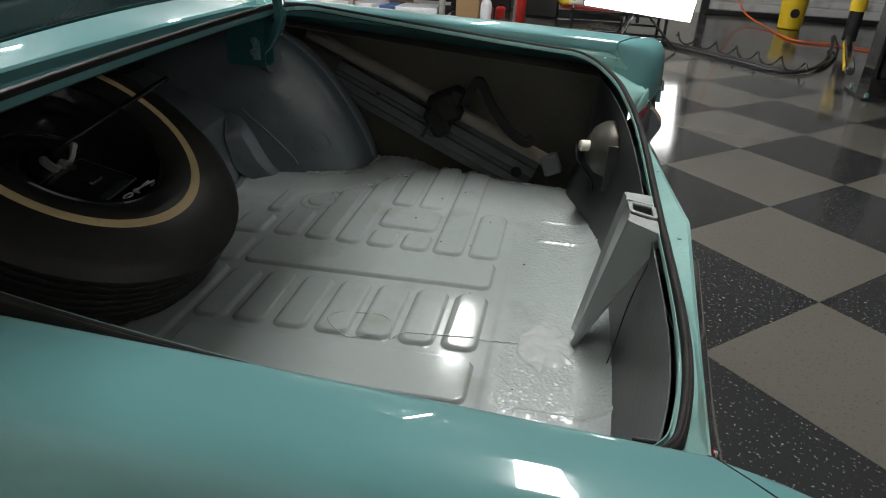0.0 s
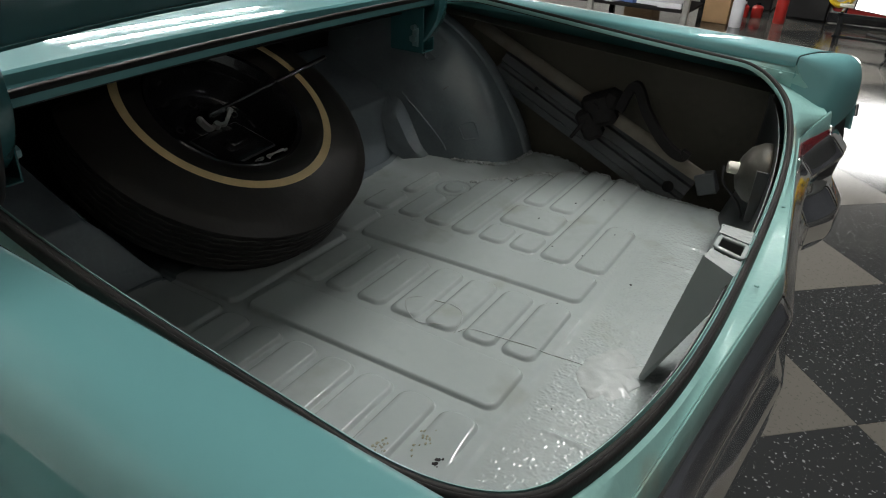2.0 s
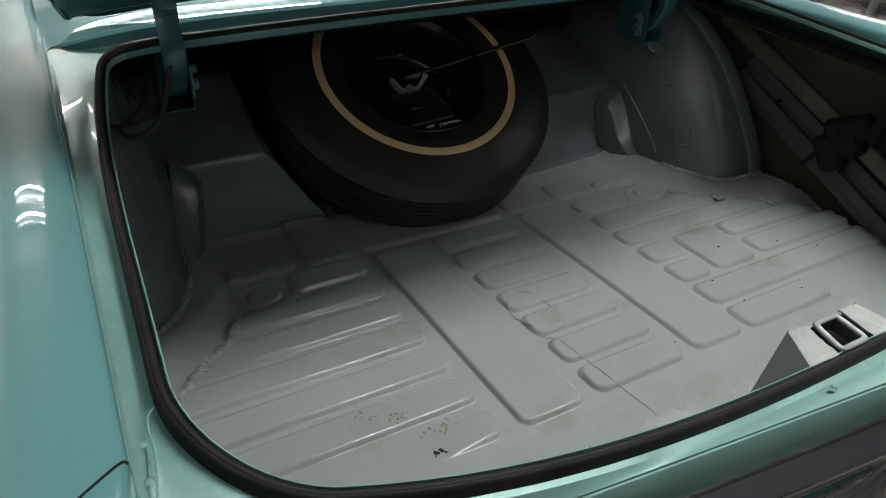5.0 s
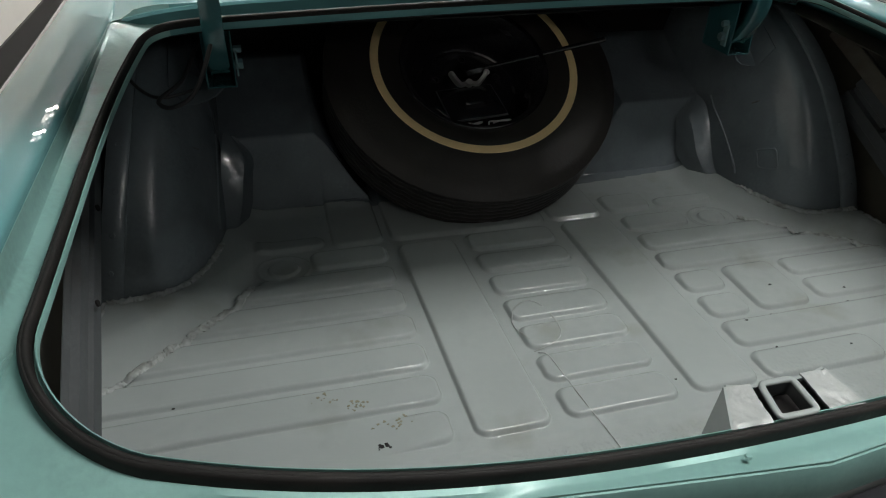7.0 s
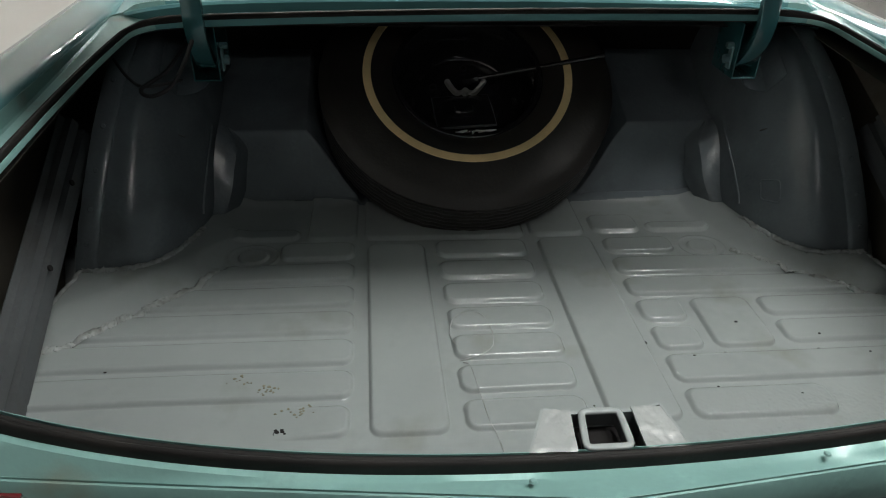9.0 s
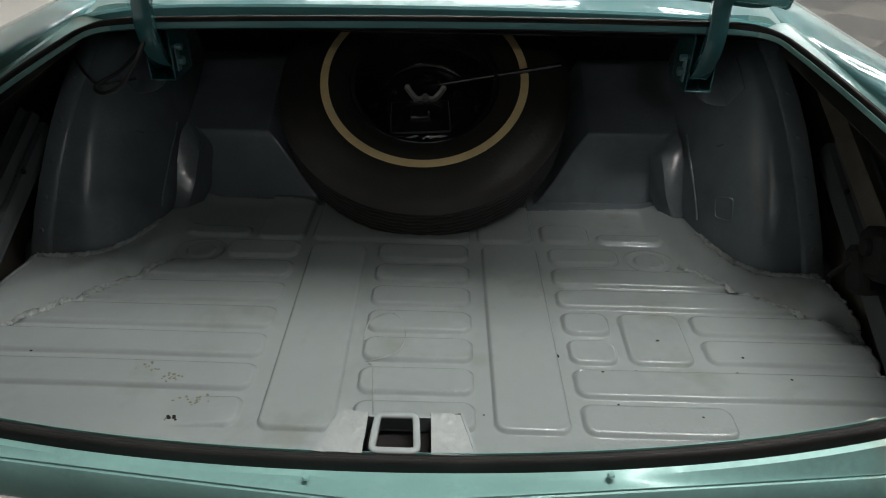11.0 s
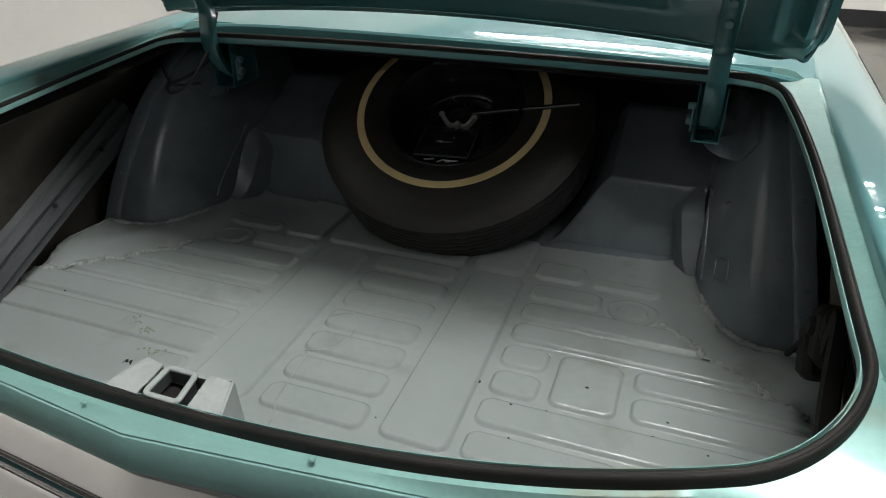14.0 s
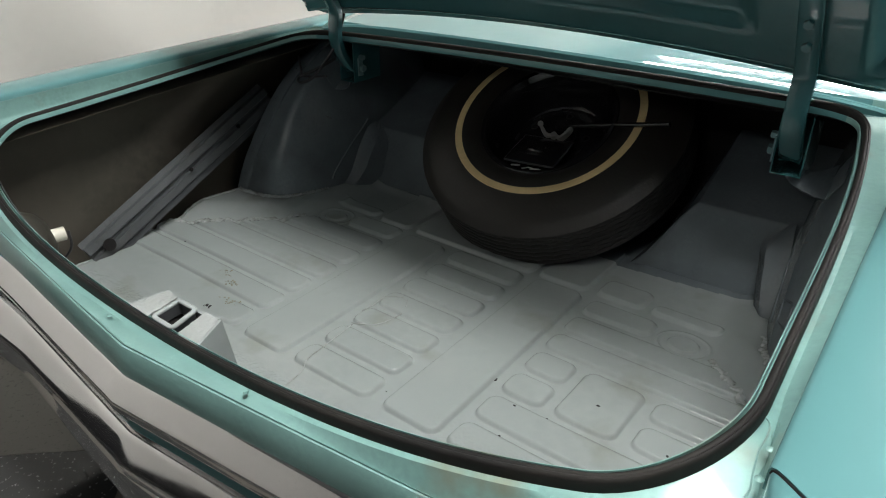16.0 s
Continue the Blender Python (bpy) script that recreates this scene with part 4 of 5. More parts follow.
# ---- raised lid ----
def lid():
    tilt = radians(58)
    d = Vector((0, -math.cos(tilt), math.sin(tilt)))
    nrm = Vector((0, -math.sin(tilt), -math.cos(tilt)))     # towards the rear, inner side
    o = Vector((CX, 0.690, 0.994))
    nu, nv = 120, 84
    half, length = 0.795, 1.12
    def place(u, v, h):
        bow = 0.066 * (1 - u * u)
        w = half * (1 - 0.02 * v)
        return o + Vector((u * w, 0, 0)) + d * (bow * (1 - v) + length * v) + nrm * (h + 0.17 * max(0.0, (v - 0.70) / 0.30) ** 2)
    def outline(u, v):
        """Draws the corners in."""
        x, s = u * half, v * length
        r = 0.10
        ex, es = abs(x) - (half - r), r - s
        if ex > 0 and es > 0:
            k = math.hypot(ex, es)
            m = max(ex, es)
            f = m / k if k else 1
            x = math.copysign(half - r + ex * f, x)
            s = r - es * f
        return x / half, s / length
    def depth(u, v):
        x, s = abs(u * half), v * length
        edge = min(half - x, s + 0.0)
        h = 0.028 * float(smooth_step(0.012, 0.035, edge))
        # recessed panels between the ribs
        for x0, x1, s0, s1 in ((0.04, 0.515, 0.10, 0.50), (0.04, 0.515, 0.57, 0.95), (0.70, 0.76, 0.06, 0.9)):
            dx = min(x - x0, x1 - x)
            ds = min(s - s0, s1 - s)
            h -= 0.020 * float(smooth_step(0.0, 0.03, min(dx, ds)))
        return h
    inner, outer = [], []
    for j in range(nv + 1):
        a, b = [], []
        for i in range(nu + 1):
            u, v = outline(-1 + 2 * i / nu, (j / nv) ** 1.3)
            a.append(place(u, v, depth(u, v)))
            b.append(place(u, v, -0.006 - 0.03 * (1 - abs(u) ** 2) * min(1, v * 6)))
        inner.append(a)
        outer.append(b)
    top = solid(part("trunk_lid", sheet(outer), TEAL, car, "turquoise trunk lid, raised", 40), 0.002)
    solid(part("inner_frame", sheet(inner), TEAL_DARK, top, "dark turquoise pressed inner frame of the lid", 50), 0.0015)
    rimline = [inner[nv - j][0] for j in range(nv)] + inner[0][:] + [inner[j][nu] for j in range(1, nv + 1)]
    part("hem", sweep(rimline, [(-0.004, -0.004), (-0.004, 0.004), (0.004, 0.004), (0.004, -0.004)]), TEAL_DARK, top, "folded hem")


lid()


# ---- tail lamp buckets inside the trunk ----
for side in (1, -1):
    c = Vector((side * 0.640 + CX, -0.340, 0.668 if side > 0 else 0.652))
    bm = lathe([(0.001, 0.088), (0.03, 0.085), (0.055, 0.073), (0.072, 0.05), (0.080, 0.02), (0.082, -0.01), (0.09, -0.012), (0.09, -0.016)], 40, Matrix.Translation(c) @ pose(0, 0, 0, -80, 0, side * 12))
    bucket = part("lamp_bucket", bm, LAMP_BUCKET, car, "domed grey metal back of a tail lamp", 40)
    a = c + Vector((-side * 0.020, 0.076, 0.012))
    part("bulb_socket", rod(a, a + Vector((-side * 0.010, 0.030, 0.002)), 0.015, 18, bevel=0.002), CREAM, bucket, "cream bulb socket")
    part("lead", cable([a + Vector((0, 0.04, 0)), a + Vector((-side * 0.01, 0.03, -0.04)), a + Vector((side * 0.03, -0.01, -0.10)), a + Vector((side * 0.05, -0.03, -0.16))], 0.003), WIRE, bucket, "thin black lead")
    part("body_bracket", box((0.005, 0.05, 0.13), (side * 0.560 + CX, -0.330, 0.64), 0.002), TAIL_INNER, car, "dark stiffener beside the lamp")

# harness near the hinge and in the tail corner
part("harness", cable([(-0.66, 0.70, 0.90), (-0.69, 0.60, 0.86), (-0.735, 0.56, 0.835), (-0.71, 0.545, 0.825), (-0.665, 0.56, 0.85), (-0.625, 0.61, 0.93), (-0.60, 0.63, 1.02)], 0.0045), WIRE, car, "black wiring looped below the hinge")
part("harness", cable([(-0.80, 0.62, 0.88), (-0.77, 0.60, 0.845), (-0.73, 0.575, 0.835), (-0.66, 0.60, 0.84)], 0.0035), WIRE, car, "black wiring looped below the hinge")
part("harness", cable([(-0.06, -0.37, 0.70), (-0.10, -0.34, 0.62), (-0.11, -0.325, 0.52), (-0.12, -0.315, 0.475)], 0.0013), WIRE, car, "black lead hanging in the tail")


# ---- spare tyre ----
RING = Vector((-0.025, 0.797, 0.794))
TIRE_TILT = 34.0
axis = Vector((0, -math.sin(radians(TIRE_TILT)), math.cos(radians(TIRE_TILT))))
spare = thing("spare_wheel", "spare wheel with yellowed thin whitewall, leaning in the trunk well", "wheel")
spare.matrix_basis = Matrix.Translation(RING - axis * 0.095) @ pose(0, 0, 0, TIRE_TILT, 0, 0)
side_prof = [(0.178, 0.062), (0.182, 0.080), (0.196, 0.088), (0.215, 0.0935), (0.234, 0.0955), (0.254, 0.0955), (0.274, 0.094), (0.300, 0.090), (0.322, 0.083), (0.336, 0.0805), (0.352, 0.074), (0.363, 0.066)]
tread = []
for k in range(7):
    z = 0.055 - 0.110 * k / 6
    tread += [(0.3700, z + 0.0075), (0.3712, z + 0.004), (0.3712, z - 0.004), (0.3700, z - 0.0065), (0.3675, z - 0.0075), (0.3675, z - 0.0095)]
prof = side_prof + tread[:-2] + [(r, -z) for r, z in reversed(side_prof)]
bm = lathe(prof, 288)
for v in bm.verts:
    if math.hypot(v.co.x, v.co.y) > 0.3645 and abs(v.co.z) < 0.060:
        step = math.atan2(v.co.y, v.co.x) / (2 * math.pi) * 48
        v.co.z += 0.009 * (abs(step - math.floor(step) - 0.5) - 0.25)
tyre = part("tyre", bm, TYRE, spare, "black bias-ply tyre with ribbed tread", 30)
part("whitewall", lathe([(0.2405, 0.0954), (0.2415, 0.0966), (0.249, 0.0970), (0.2600, 0.0962), (0.2610, 0.0945)], 120), WHITEWALL, tyre, "yellowed whitewall band")
bm = lathe([(0.1785, 0.066)] + [(r, z) for r, z in ((0.190, 0.082), (0.186, 0.087), (0.176, 0.084), (0.170, 0.070), (0.162, 0.052), (0.158, 0.03), (0.152, 0.0), (0.146, -0.028), (0.138, -0.035), (0.125, -0.030), (0.112, -0.014), (0.098, -0.006), (0.080, -0.008), (0.062, -0.018), (0.045, -0.022), (0.032, -0.020), (0.030, -0.03))], 80)
wheel = part("steel_wheel", bm, BLACK, spare, "black steel wheel", 40)
for k in range(5):
    a = 2 * math.pi * k / 5 + 0.3
    part("lug_hole", lathe([(0.0075, -0.0085), (0.011, -0.006), (0.011, -0.0045), (0.0075, -0.0045), (0.0075, -0.0085)], 14, Matrix.Translation((0.086 * math.cos(a), 0.086 * math.sin(a), 0))), BLACK_MATT, wheel)
for k in range(10):
    a = 2 * math.pi * k / 10
    part("vent_slot", box((0.012, 0.026, 0.004), (0.131 * math.cos(a), 0.131 * math.sin(a), -0.0335), 0.003, pose(0, 0, 0, 0, 0, math.degrees(a))), BLACK_MATT, wheel)
# hold-down hardware
part("hold_down_bolt", rod((0, 0.0, -0.10), (0, 0.0, 0.012), 0.006, 12), STEEL, spare, "threaded hold-down bolt")
nut = None
bm = rod((0, 0, -0.006), (0, 0, 0.020), 0.014, 14, r2=0.010)
for sx in (-1, 1):
    bm = sweep(smooth_path([(sx * 0.008, 0.0, 0.006), (sx * 0.026, -0.004, 0.010), (sx * 0.044, 0.008, 0.022), (sx * 0.056, 0.020, 0.034)], 5), [(-0.005, -0.009), (-0.005, 0.009), (0.005, 0.009), (0.005, -0.009)], bm=bm)
    bm2 = bmesh.new()
    bmesh.ops.create_icosphere(bm2, subdivisions=2, radius=0.0095, matrix=Matrix.Translation((sx * 0.055, 0.019, 0.033)))
    bm = join(bm, bm2)
bmesh.ops.scale(bm, vec=(0.85, 0.85, 0.9), verts=bm.verts)
part("wing_nut", bm, DULL_ZINC, spare, "bare steel wing nut")
part("cup_washer", lathe([(0.05, -0.018), (0.052, -0.006), (0.040, 0.004), (0.024, 0.006), (0.012, 0.0)], 36, Matrix.Translation((0.0, 0.022, 0))), BLACK, spare, "black cupped washer")

# jack base and clips lying inside the wheel
M = spare.matrix_basis
jack_base = thing("jack_base", "black stamped jack base lying in the spare wheel", "jack")
jack_base.matrix_basis = M @ pose(-0.010, -0.066, 0.020, -19, 0, 4)
bm = sheet([[(-0.072 + 0.144 * i / 12, -0.064 + 0.124 * j / 10, 0.008 * (1 - max(abs(i - 6) / 6, abs(j - 5) / 5) ** 4) - 0.004 * (abs(i - 6) < 4 and abs(j - 5) < 3)) for i in range(13)] for j in range(11)])
solid(part("plate", bm, BLACK, jack_base, "", 50), 0.003)
part("rolled_edge", sweep([(-0.073, -0.065, 0), (0.0, -0.066, 0), (0.073, -0.065, 0), (0.074, 0.0, 0), (0.073, 0.061, 0), (0.0, 0.062, 0), (-0.073, 0.061, 0), (-0.074, 0.0, 0)], ring_profile(0.003, 6), closed=True), BRACE, jack_base, "worn rolled edge")
part("socket", box((0.05, 0.030, 0.018), (0, -0.012, 0.010), 0.004), BLACK, jack_base, "raised socket for the jack post")
clip = thing("wire_clips", "bent bright wire clips lying in the spare wheel", "clip")
clip.matrix_basis = M @ pose(0.010, -0.158, 0.060, -50, 0, 0)
part("clip", cable([(-0.05, 0.008, 0), (-0.035, -0.012, 0.004), (-0.022, -0.002, 0.006), (-0.028, 0.010, 0.004), (-0.04, 0.006, 0.002)], 0.0020), ZINC, clip)
part("clip", cable([(-0.008, -0.01, 0), (0.0, 0.008, 0.004), (0.012, -0.004, 0.006), (0.05, -0.012, 0.006)], 0.0020), ZINC, clip)
part("clip", cable([(0.008, 0.008, 0), (0.03, 0.002, 0.006), (0.052, 0.004, 0.006)], 0.0020), ZINC, clip)
wrench = thing("lug_wrench", "black steel lug wrench resting across the spare wheel", "wrench")
a, b = Vector((0.0, 0.862, 0.752)), Vector((0.312, 0.786, 0.836))
part("handle", rod(a, b, 0.0065, 12, bevel=0.001), BLACK, wrench)
part("socket", rod(a - (b - a).normalized() * 0.03, a + (b - a).normalized() * 0.012, 0.014, 6, bevel=0.002), BLACK, wrench)

# ---- bumper jack on the right brace ----
jack = thing("bumper_jack", "bumper jack with worn steel post, lying on a brace", "jack")
a, b = Vector((0.868, 0.630, 0.872)), Vector((0.842, -0.171, 0.536))
d = (b - a).normalized()
path = [a + (b - a) * k / 24 for k in range(25)]
post_prof = [(-0.019, -0.012), (-0.019, 0.012), (-0.015, 0.014), (0.015, 0.014), (0.019, 0.012), (0.019, -0.012), (0.0145, -0.012), (0.0145, 0.008), (-0.0145, 0.008), (-0.0145, -0.012)]
post = part("post", sweep(path, post_prof, up=(-0.9, 0, 0.4)), STEEL, jack, "worn bare steel post", 30)
part("foot", box((0.04, 0.055, 0.062), b + Vector((0, 0.01, 0.0)), 0.004, pose(0, 0, 0, -23, 0, 0)), BRACE, jack, "square grey foot")
c = a + (b - a) * 0.56
turn = pose(0, 0, 0, -24, 0, 0)
bm = box((0.060, 0.096, 0.098), c + Vector((-0.014, 0, 0.002)), 0.014, turn)
bm = box((0.052, 0.060, 0.095), c + Vector((-0.024, 0.022, -0.045)), 0.012, pose(0, 0, 0, -32, 0, 6), bm=bm)
bm = box((0.046, 0.050, 0.060), c + Vector((-0.020, -0.034, 0.040)), 0.012, pose(0, 0, 0, 18, 0, 0), bm=bm)
bm = rod(c + Vector((-0.052, 0.012, 0.010)), c + Vector((0.016, 0.012, 0.010)), 0.017, 14, bm=bm, bevel=0.003)
lift = part("lifting_head", bm, BLACK_MATT, jack, "black cast lifting head", 40)
part("trip_lever", rod(c + Vector((-0.046, 0.030, -0.030)), c + Vector((-0.058, 0.064, -0.088)), 0.007, 10, r2=0.005), BLACK_MATT, lift, "short black trip lever")
hook = smooth_path([(0.822, 0.118, 0.700), (0.818, 0.100, 0.755), (0.816, 0.084, 0.778), (0.815, 0.068, 0.768), (0.815, 0.040, 0.716), (0.815, 0.008, 0.673), (0.815, -0.026, 0.636), (0.815, -0.062, 0.611), (0.815, -0.086, 0.607), (0.815, -0.094, 0.622)], 6)
part("hook", sweep(hook, [(-0.013, -0.011), (-0.013, 0.010), (-0.007, 0.014), (0.007, 0.014), (0.013, 0.010), (0.013, -0.011)], up=(1, 0, 0)), BLACK_MATT, lift, "black curved bumper hook", 40)


# ---- the shop ----
X0, X1, Y0, Y1, HIGH = -1.9, 9.4, -6.0, 7.0, 3.3


def wall(name, size, at, material=WALL):
    return tagged(part(name, box(size, at), material), "plain off-white painted shop wall", "wall", kind="structure")


wall("wall_west", (0.15, Y1 - Y0 + 0.3, HIGH), (X0 - 0.075, (Y0 + Y1) / 2, HIGH / 2))
wall("wall_north", (X1 - X0 + 0.3, 0.15, HIGH), ((X0 + X1) / 2, Y1 + 0.075, HIGH / 2))
# out-of-view wall, dark to cut bounce and give the chrome dark reflections
tagged(wall("wall_south", (X1 - X0 + 0.3, 0.15, HIGH), ((X0 + X1) / 2, Y0 - 0.075, HIGH / 2), WALL_DARK), "unseen shop wall, darkened for the chrome's reflections")
wall("wall_east", (0.15, Y1 - Y0 + 0.3, HIGH), (X1 + 0.075, (Y0 + Y1) / 2, HIGH / 2))
tagged(part("ceiling", box((X1 - X0 + 0.3, Y1 - Y0 + 0.3, 0.12), ((X0 + X1) / 2, (Y0 + Y1) / 2, HIGH + 0.06)), CEIL), "plain pale shop ceiling", "ceiling", kind="structure")
tagged(part("baseboard", box((X1 - X0, 0.014, 0.16), ((X0 + X1) / 2, Y1 - 0.007, 0.08), 0.003), BASE), "black vinyl base along the wall", "baseboard", kind="structure")
tagged(part("baseboard", box((0.014, Y1 - Y0, 0.16), (X0 + 0.007, (Y0 + Y1) / 2, 0.08), 0.003), BASE), "black vinyl base along the wall", "baseboard", kind="structure")

# roller door in the east wall
door = tagged(new("door_1"), "closed white ribbed roller door with a dark threshold", "door", kind="structure")
prof = []
for k in range(26):
    z = 0.06 + k * 0.115
    prof += [(-0.030, z), (-0.045, z + 0.012), (-0.045, z + 0.085), (-0.030, z + 0.10)]
solid(part("curtain", sheet([[(X1 + dx, y, z) for dx, z in prof] for y in (-5.6, -2.0)]), DOOR, door, "white ribbed steel curtain", 20), 0.004)
part("threshold", box((0.10, 3.7, 0.06), (X1 - 0.05, -3.8, 0.03), 0.008), BASE, door, "black rubber threshold")
part("guide", box((0.08, 0.10, 3.0), (X1 - 0.04, -1.94, 1.5), 0.004), BASE, door, "dark side guide")

# ceiling lights
def shop_light(x, y, along, rows=(-1, 1), half=1.2):
    fx = thing("shop_light", "unseen fluorescent shop light hung under the ceiling", "ceiling light", "ceiling lights")
    fx.matrix_basis = pose(x, y, HIGH - 0.10, 0, 0, along)
    # added shield, wide and dark so the ceiling shows no bright patch
    part("housing", box((2 * half, 0.22 * max(abs(s) for s in rows) + 0.14, 0.05), (0, 0, 0.065), 0.01), BASE, fx, "unseen dark housing that shields the ceiling from the tubes")
    for s in rows:
        part("tube", rod((0.02 - half, s * 0.11, 0.0), (half - 0.02, s * 0.11, 0.0), 0.0095, 12), LAMP_WHITE, fx, "glowing fluorescent tube")


key = thing("shop_light", "long fluorescent shop light with a clear wraparound lens", "ceiling light", "ceiling lights")
key.matrix_basis = pose(0.82, -0.46, HIGH - 0.10, 0, 0, 0)
part("housing", box((1.66, 0.16, 0.05), (0, 0, 0.075), 0.01), CEIL, key, "white enamelled housing")
rows = [[(x, 0.125 * math.cos(a), 0.045 - 0.05 * math.sin(a)) for a in [math.pi * k / 16 for k in range(17)]] for x in (-0.81, 0.81)]
part("lens", sheet(rows), LENS, key, "glowing wraparound lens")
# made-up fixture that brightens the bench and east wall, its reflection kept hidden
for x, y, turn in ((7.5, 3.7, 0),):
    shop_light(x, y, turn)
shop_light(4.6, 0.5, 0, (0,))
# short unseen tube added as fill for the trunk's front and edge glints
shop_light(0.8, -4.2, 0, (0,), 0.32)
for x, y in ((-0.1, 4.3), (3.0, 4.3)):
    shop_light(x, y, 0, (-1.8, 1.8))

# studio light beside the car
sb = thing("studio_light", "white glowing rectangular studio light on a black stand", "studio light")
SBX, SBY, SBZ = 5.95, -0.79, 0.355
part("panel", box((0.03, 1.02, 0.64), (SBX, SBY, SBZ + 0.32), 0.004, pose(0, 0, 0, 5, -4, 0)), SOFTBOX, sb, "glowing white diffuser")
part("frame", box((0.10, 1.05, 0.67), (SBX + 0.07, SBY, SBZ + 0.323), 0.01, pose(0, 0, 0, 5, -4, 0)), BASE, sb, "black box behind the diffuser")
part("stand_pole", rod((SBX + 0.16, SBY, 0.25), (SBX + 0.16, SBY, 1.3), 0.016), BLACK, sb)
for k in range(3):
    a = 2.1 * k + 0.5
    part("stand_leg", rod((SBX + 0.16, SBY, 0.42), (SBX + 0.16 + 0.42 * math.cos(a), SBY + 0.42 * math.sin(a), 0.012), 0.011), BLACK, sb)

# yellow bucket by the door
bucket = thing("bucket", "yellow plastic bucket with black print, standing by the roller door", "bucket")
bucket.matrix_basis = pose(8.45, -2.85, 0, 0, 0, 0)
part("body", lathe([(0.0, 0.004), (0.125, 0.004), (0.135, 0.012), (0.158, 0.36), (0.165, 0.362), (0.165, 0.378), (0.156, 0.378), (0.15, 0.36), (0.128, 0.02), (0.0, 0.016)], 40), YELLOW, bucket, "", 30)
part("print", lathe([(0.0, 0.0), (0.055, 0.0), (0.055, 0.003), (0.0, 0.003)], 24, Matrix.Translation((-0.151, 0.01, 0.20)) @ pose(0, 0, 0, 0, -86, 0)), BASE, bucket, "round black print")

# two-post lift with yellow arm pads
def lift_post(x, y):
    post = thing("lift_post", "black steel post of a car lift bolted to the floor", "car lift")
    part("base_plate", box((0.42, 0.42, 0.02), (x, y, 0.01), 0.003), BLACK, post)
    bm = box((0.05, 0.26, 2.9), (x + 0.10, y, 1.46), 0.006)
    bm = box((0.22, 0.03, 2.9), (x, y + 0.13, 1.46), 0.004, bm=bm)
    bm = box((0.22, 0.03, 2.9), (x, y - 0.13, 1.46), 0.004, bm=bm)
    part("column", bm, BLACK, post)
    part("carriage", box((0.12, 0.20, 0.55), (x - 0.02, y, 0.42), 0.02), BLACK, post)
    arm = part("arm", box((1.9, 0.07, 0.06), (x + 1.0, y - 0.03, 0.16), 0.012, pose(0, 0, 0, 0, 0, -17)), BLACK, post, "black swing arm")
    part("arm_stripe", box((1.5, 0.012, 0.045), (x + 0.9, y + 0.045, 0.165), 0.003, pose(0, 0, 0, 0, 0, -17)), YELLOW, arm, "yellow stripe on the arm")
    part("pad_post", rod((x + 2.1, y - 0.38, 0.12), (x + 2.1, y - 0.38, 0.75), 0.07, 16), BLACK, post)
    part("pad_sleeve", rod((x + 2.1, y - 0.38, 0.42), (x + 2.1, y - 0.38, 0.58), 0.078, 16), YELLOW, post, "yellow sleeve")
    for sx in (-1, 1):
        for sy in (-1, 1):
            part("anchor_bolt", rod((x + sx * 0.17, y + sy * 0.17, 0.02), (x + sx * 0.17, y + sy * 0.17, 0.05), 0.016, 6), GALV, post)


lift_post(4.85, -2.68)

# hoses and cords on the floor
hose = thing("air_hose", "black hoses sagging in a loose curve over the floor", "hose")
part("strand", cable([(7.2, -0.4, 0.02), (6.3, -1.25, 0.02), (5.8, -1.73, 0.02), (5.45, -2.08, 0.02), (5.7, -2.4, 0.03), (6.6, -2.8, 0.03), (7.4, -3.05, 0.08)], 0.016, 8, 14), WIRE, hose)
part("strand", cable([(7.2, -0.5, 0.02), (6.4, -1.30, 0.02), (5.9, -1.80, 0.02), (5.5, -2.15, 0.02), (5.85, -2.5, 0.03), (6.7, -2.9, 0.03), (7.5, -3.1, 0.08)], 0.014, 8, 14), WIRE, hose)
coil = thing("coiled_cord", "black coiled cord stretched along the floor", "cord")
pts = []
for k in range(121):
    t = k / 120
    base = Vector((6.75 - 1.3 * t, -1.25 - 1.05 * t, 0.055))
    ang = 2 * math.pi * 6.5 * t
    rr2 = 0.05
    pts.append(base + Vector((rr2 * 0.7 * math.cos(ang), -rr2 * 0.7 * math.cos(ang), rr2 * math.sin(ang))))
part("strand", sweep(pts, ring_profile(0.009, 6)), WIRE, coil)
cord = thing("extension_cord", "orange extension cord hanging and trailing over the floor", "cord")
part("strand", cable([(9.25, -2.1, 1.4), (9.2, -2.2, 0.7), (9.0, -2.35, 0.15), (8.2, -2.55, 0.02), (7.4, -2.65, 0.015), (7.3, -3.05, 0.015), (7.0, -3.5, 0.015)], 0.011, 8, 12), WIRE_ORANGE, cord)

# low black rack behind the studio light
rack = thing("floor_rack", "low black steel rack standing on the floor", "rack")
for x in (6.35, 7.05):
    for y in (-0.15, -0.70, -1.1):
        part("upright", box((0.03, 0.03, 0.30), (x, y, 0.15), 0.004), BLACK, rack)
    part("rail", box((0.03, 1.0, 0.03), (x, -0.62, 0.29), 0.004), BLACK, rack)
    part("rail", box((0.03, 1.0, 0.025), (x, -0.62, 0.10), 0.004), BLACK, rack)
for y in (-0.15, -0.70, -1.1):
    part("crossbar", box((0.72, 0.025, 0.025), (6.70, y, 0.305), 0.004), BLACK, rack)
ramp = thing("red_ramp", "low red painted steel ramp on the floor", "ramp")
RED = mat("red_enamel", (0.42, 0.025, 0.02), 0.4, 0.0, 0.1, 10)
part("deck", box((0.35, 0.75, 0.05), (8.0, -0.35, 0.12), 0.01, pose(0, 0, 0, 5, 0, 8)), RED, ramp)
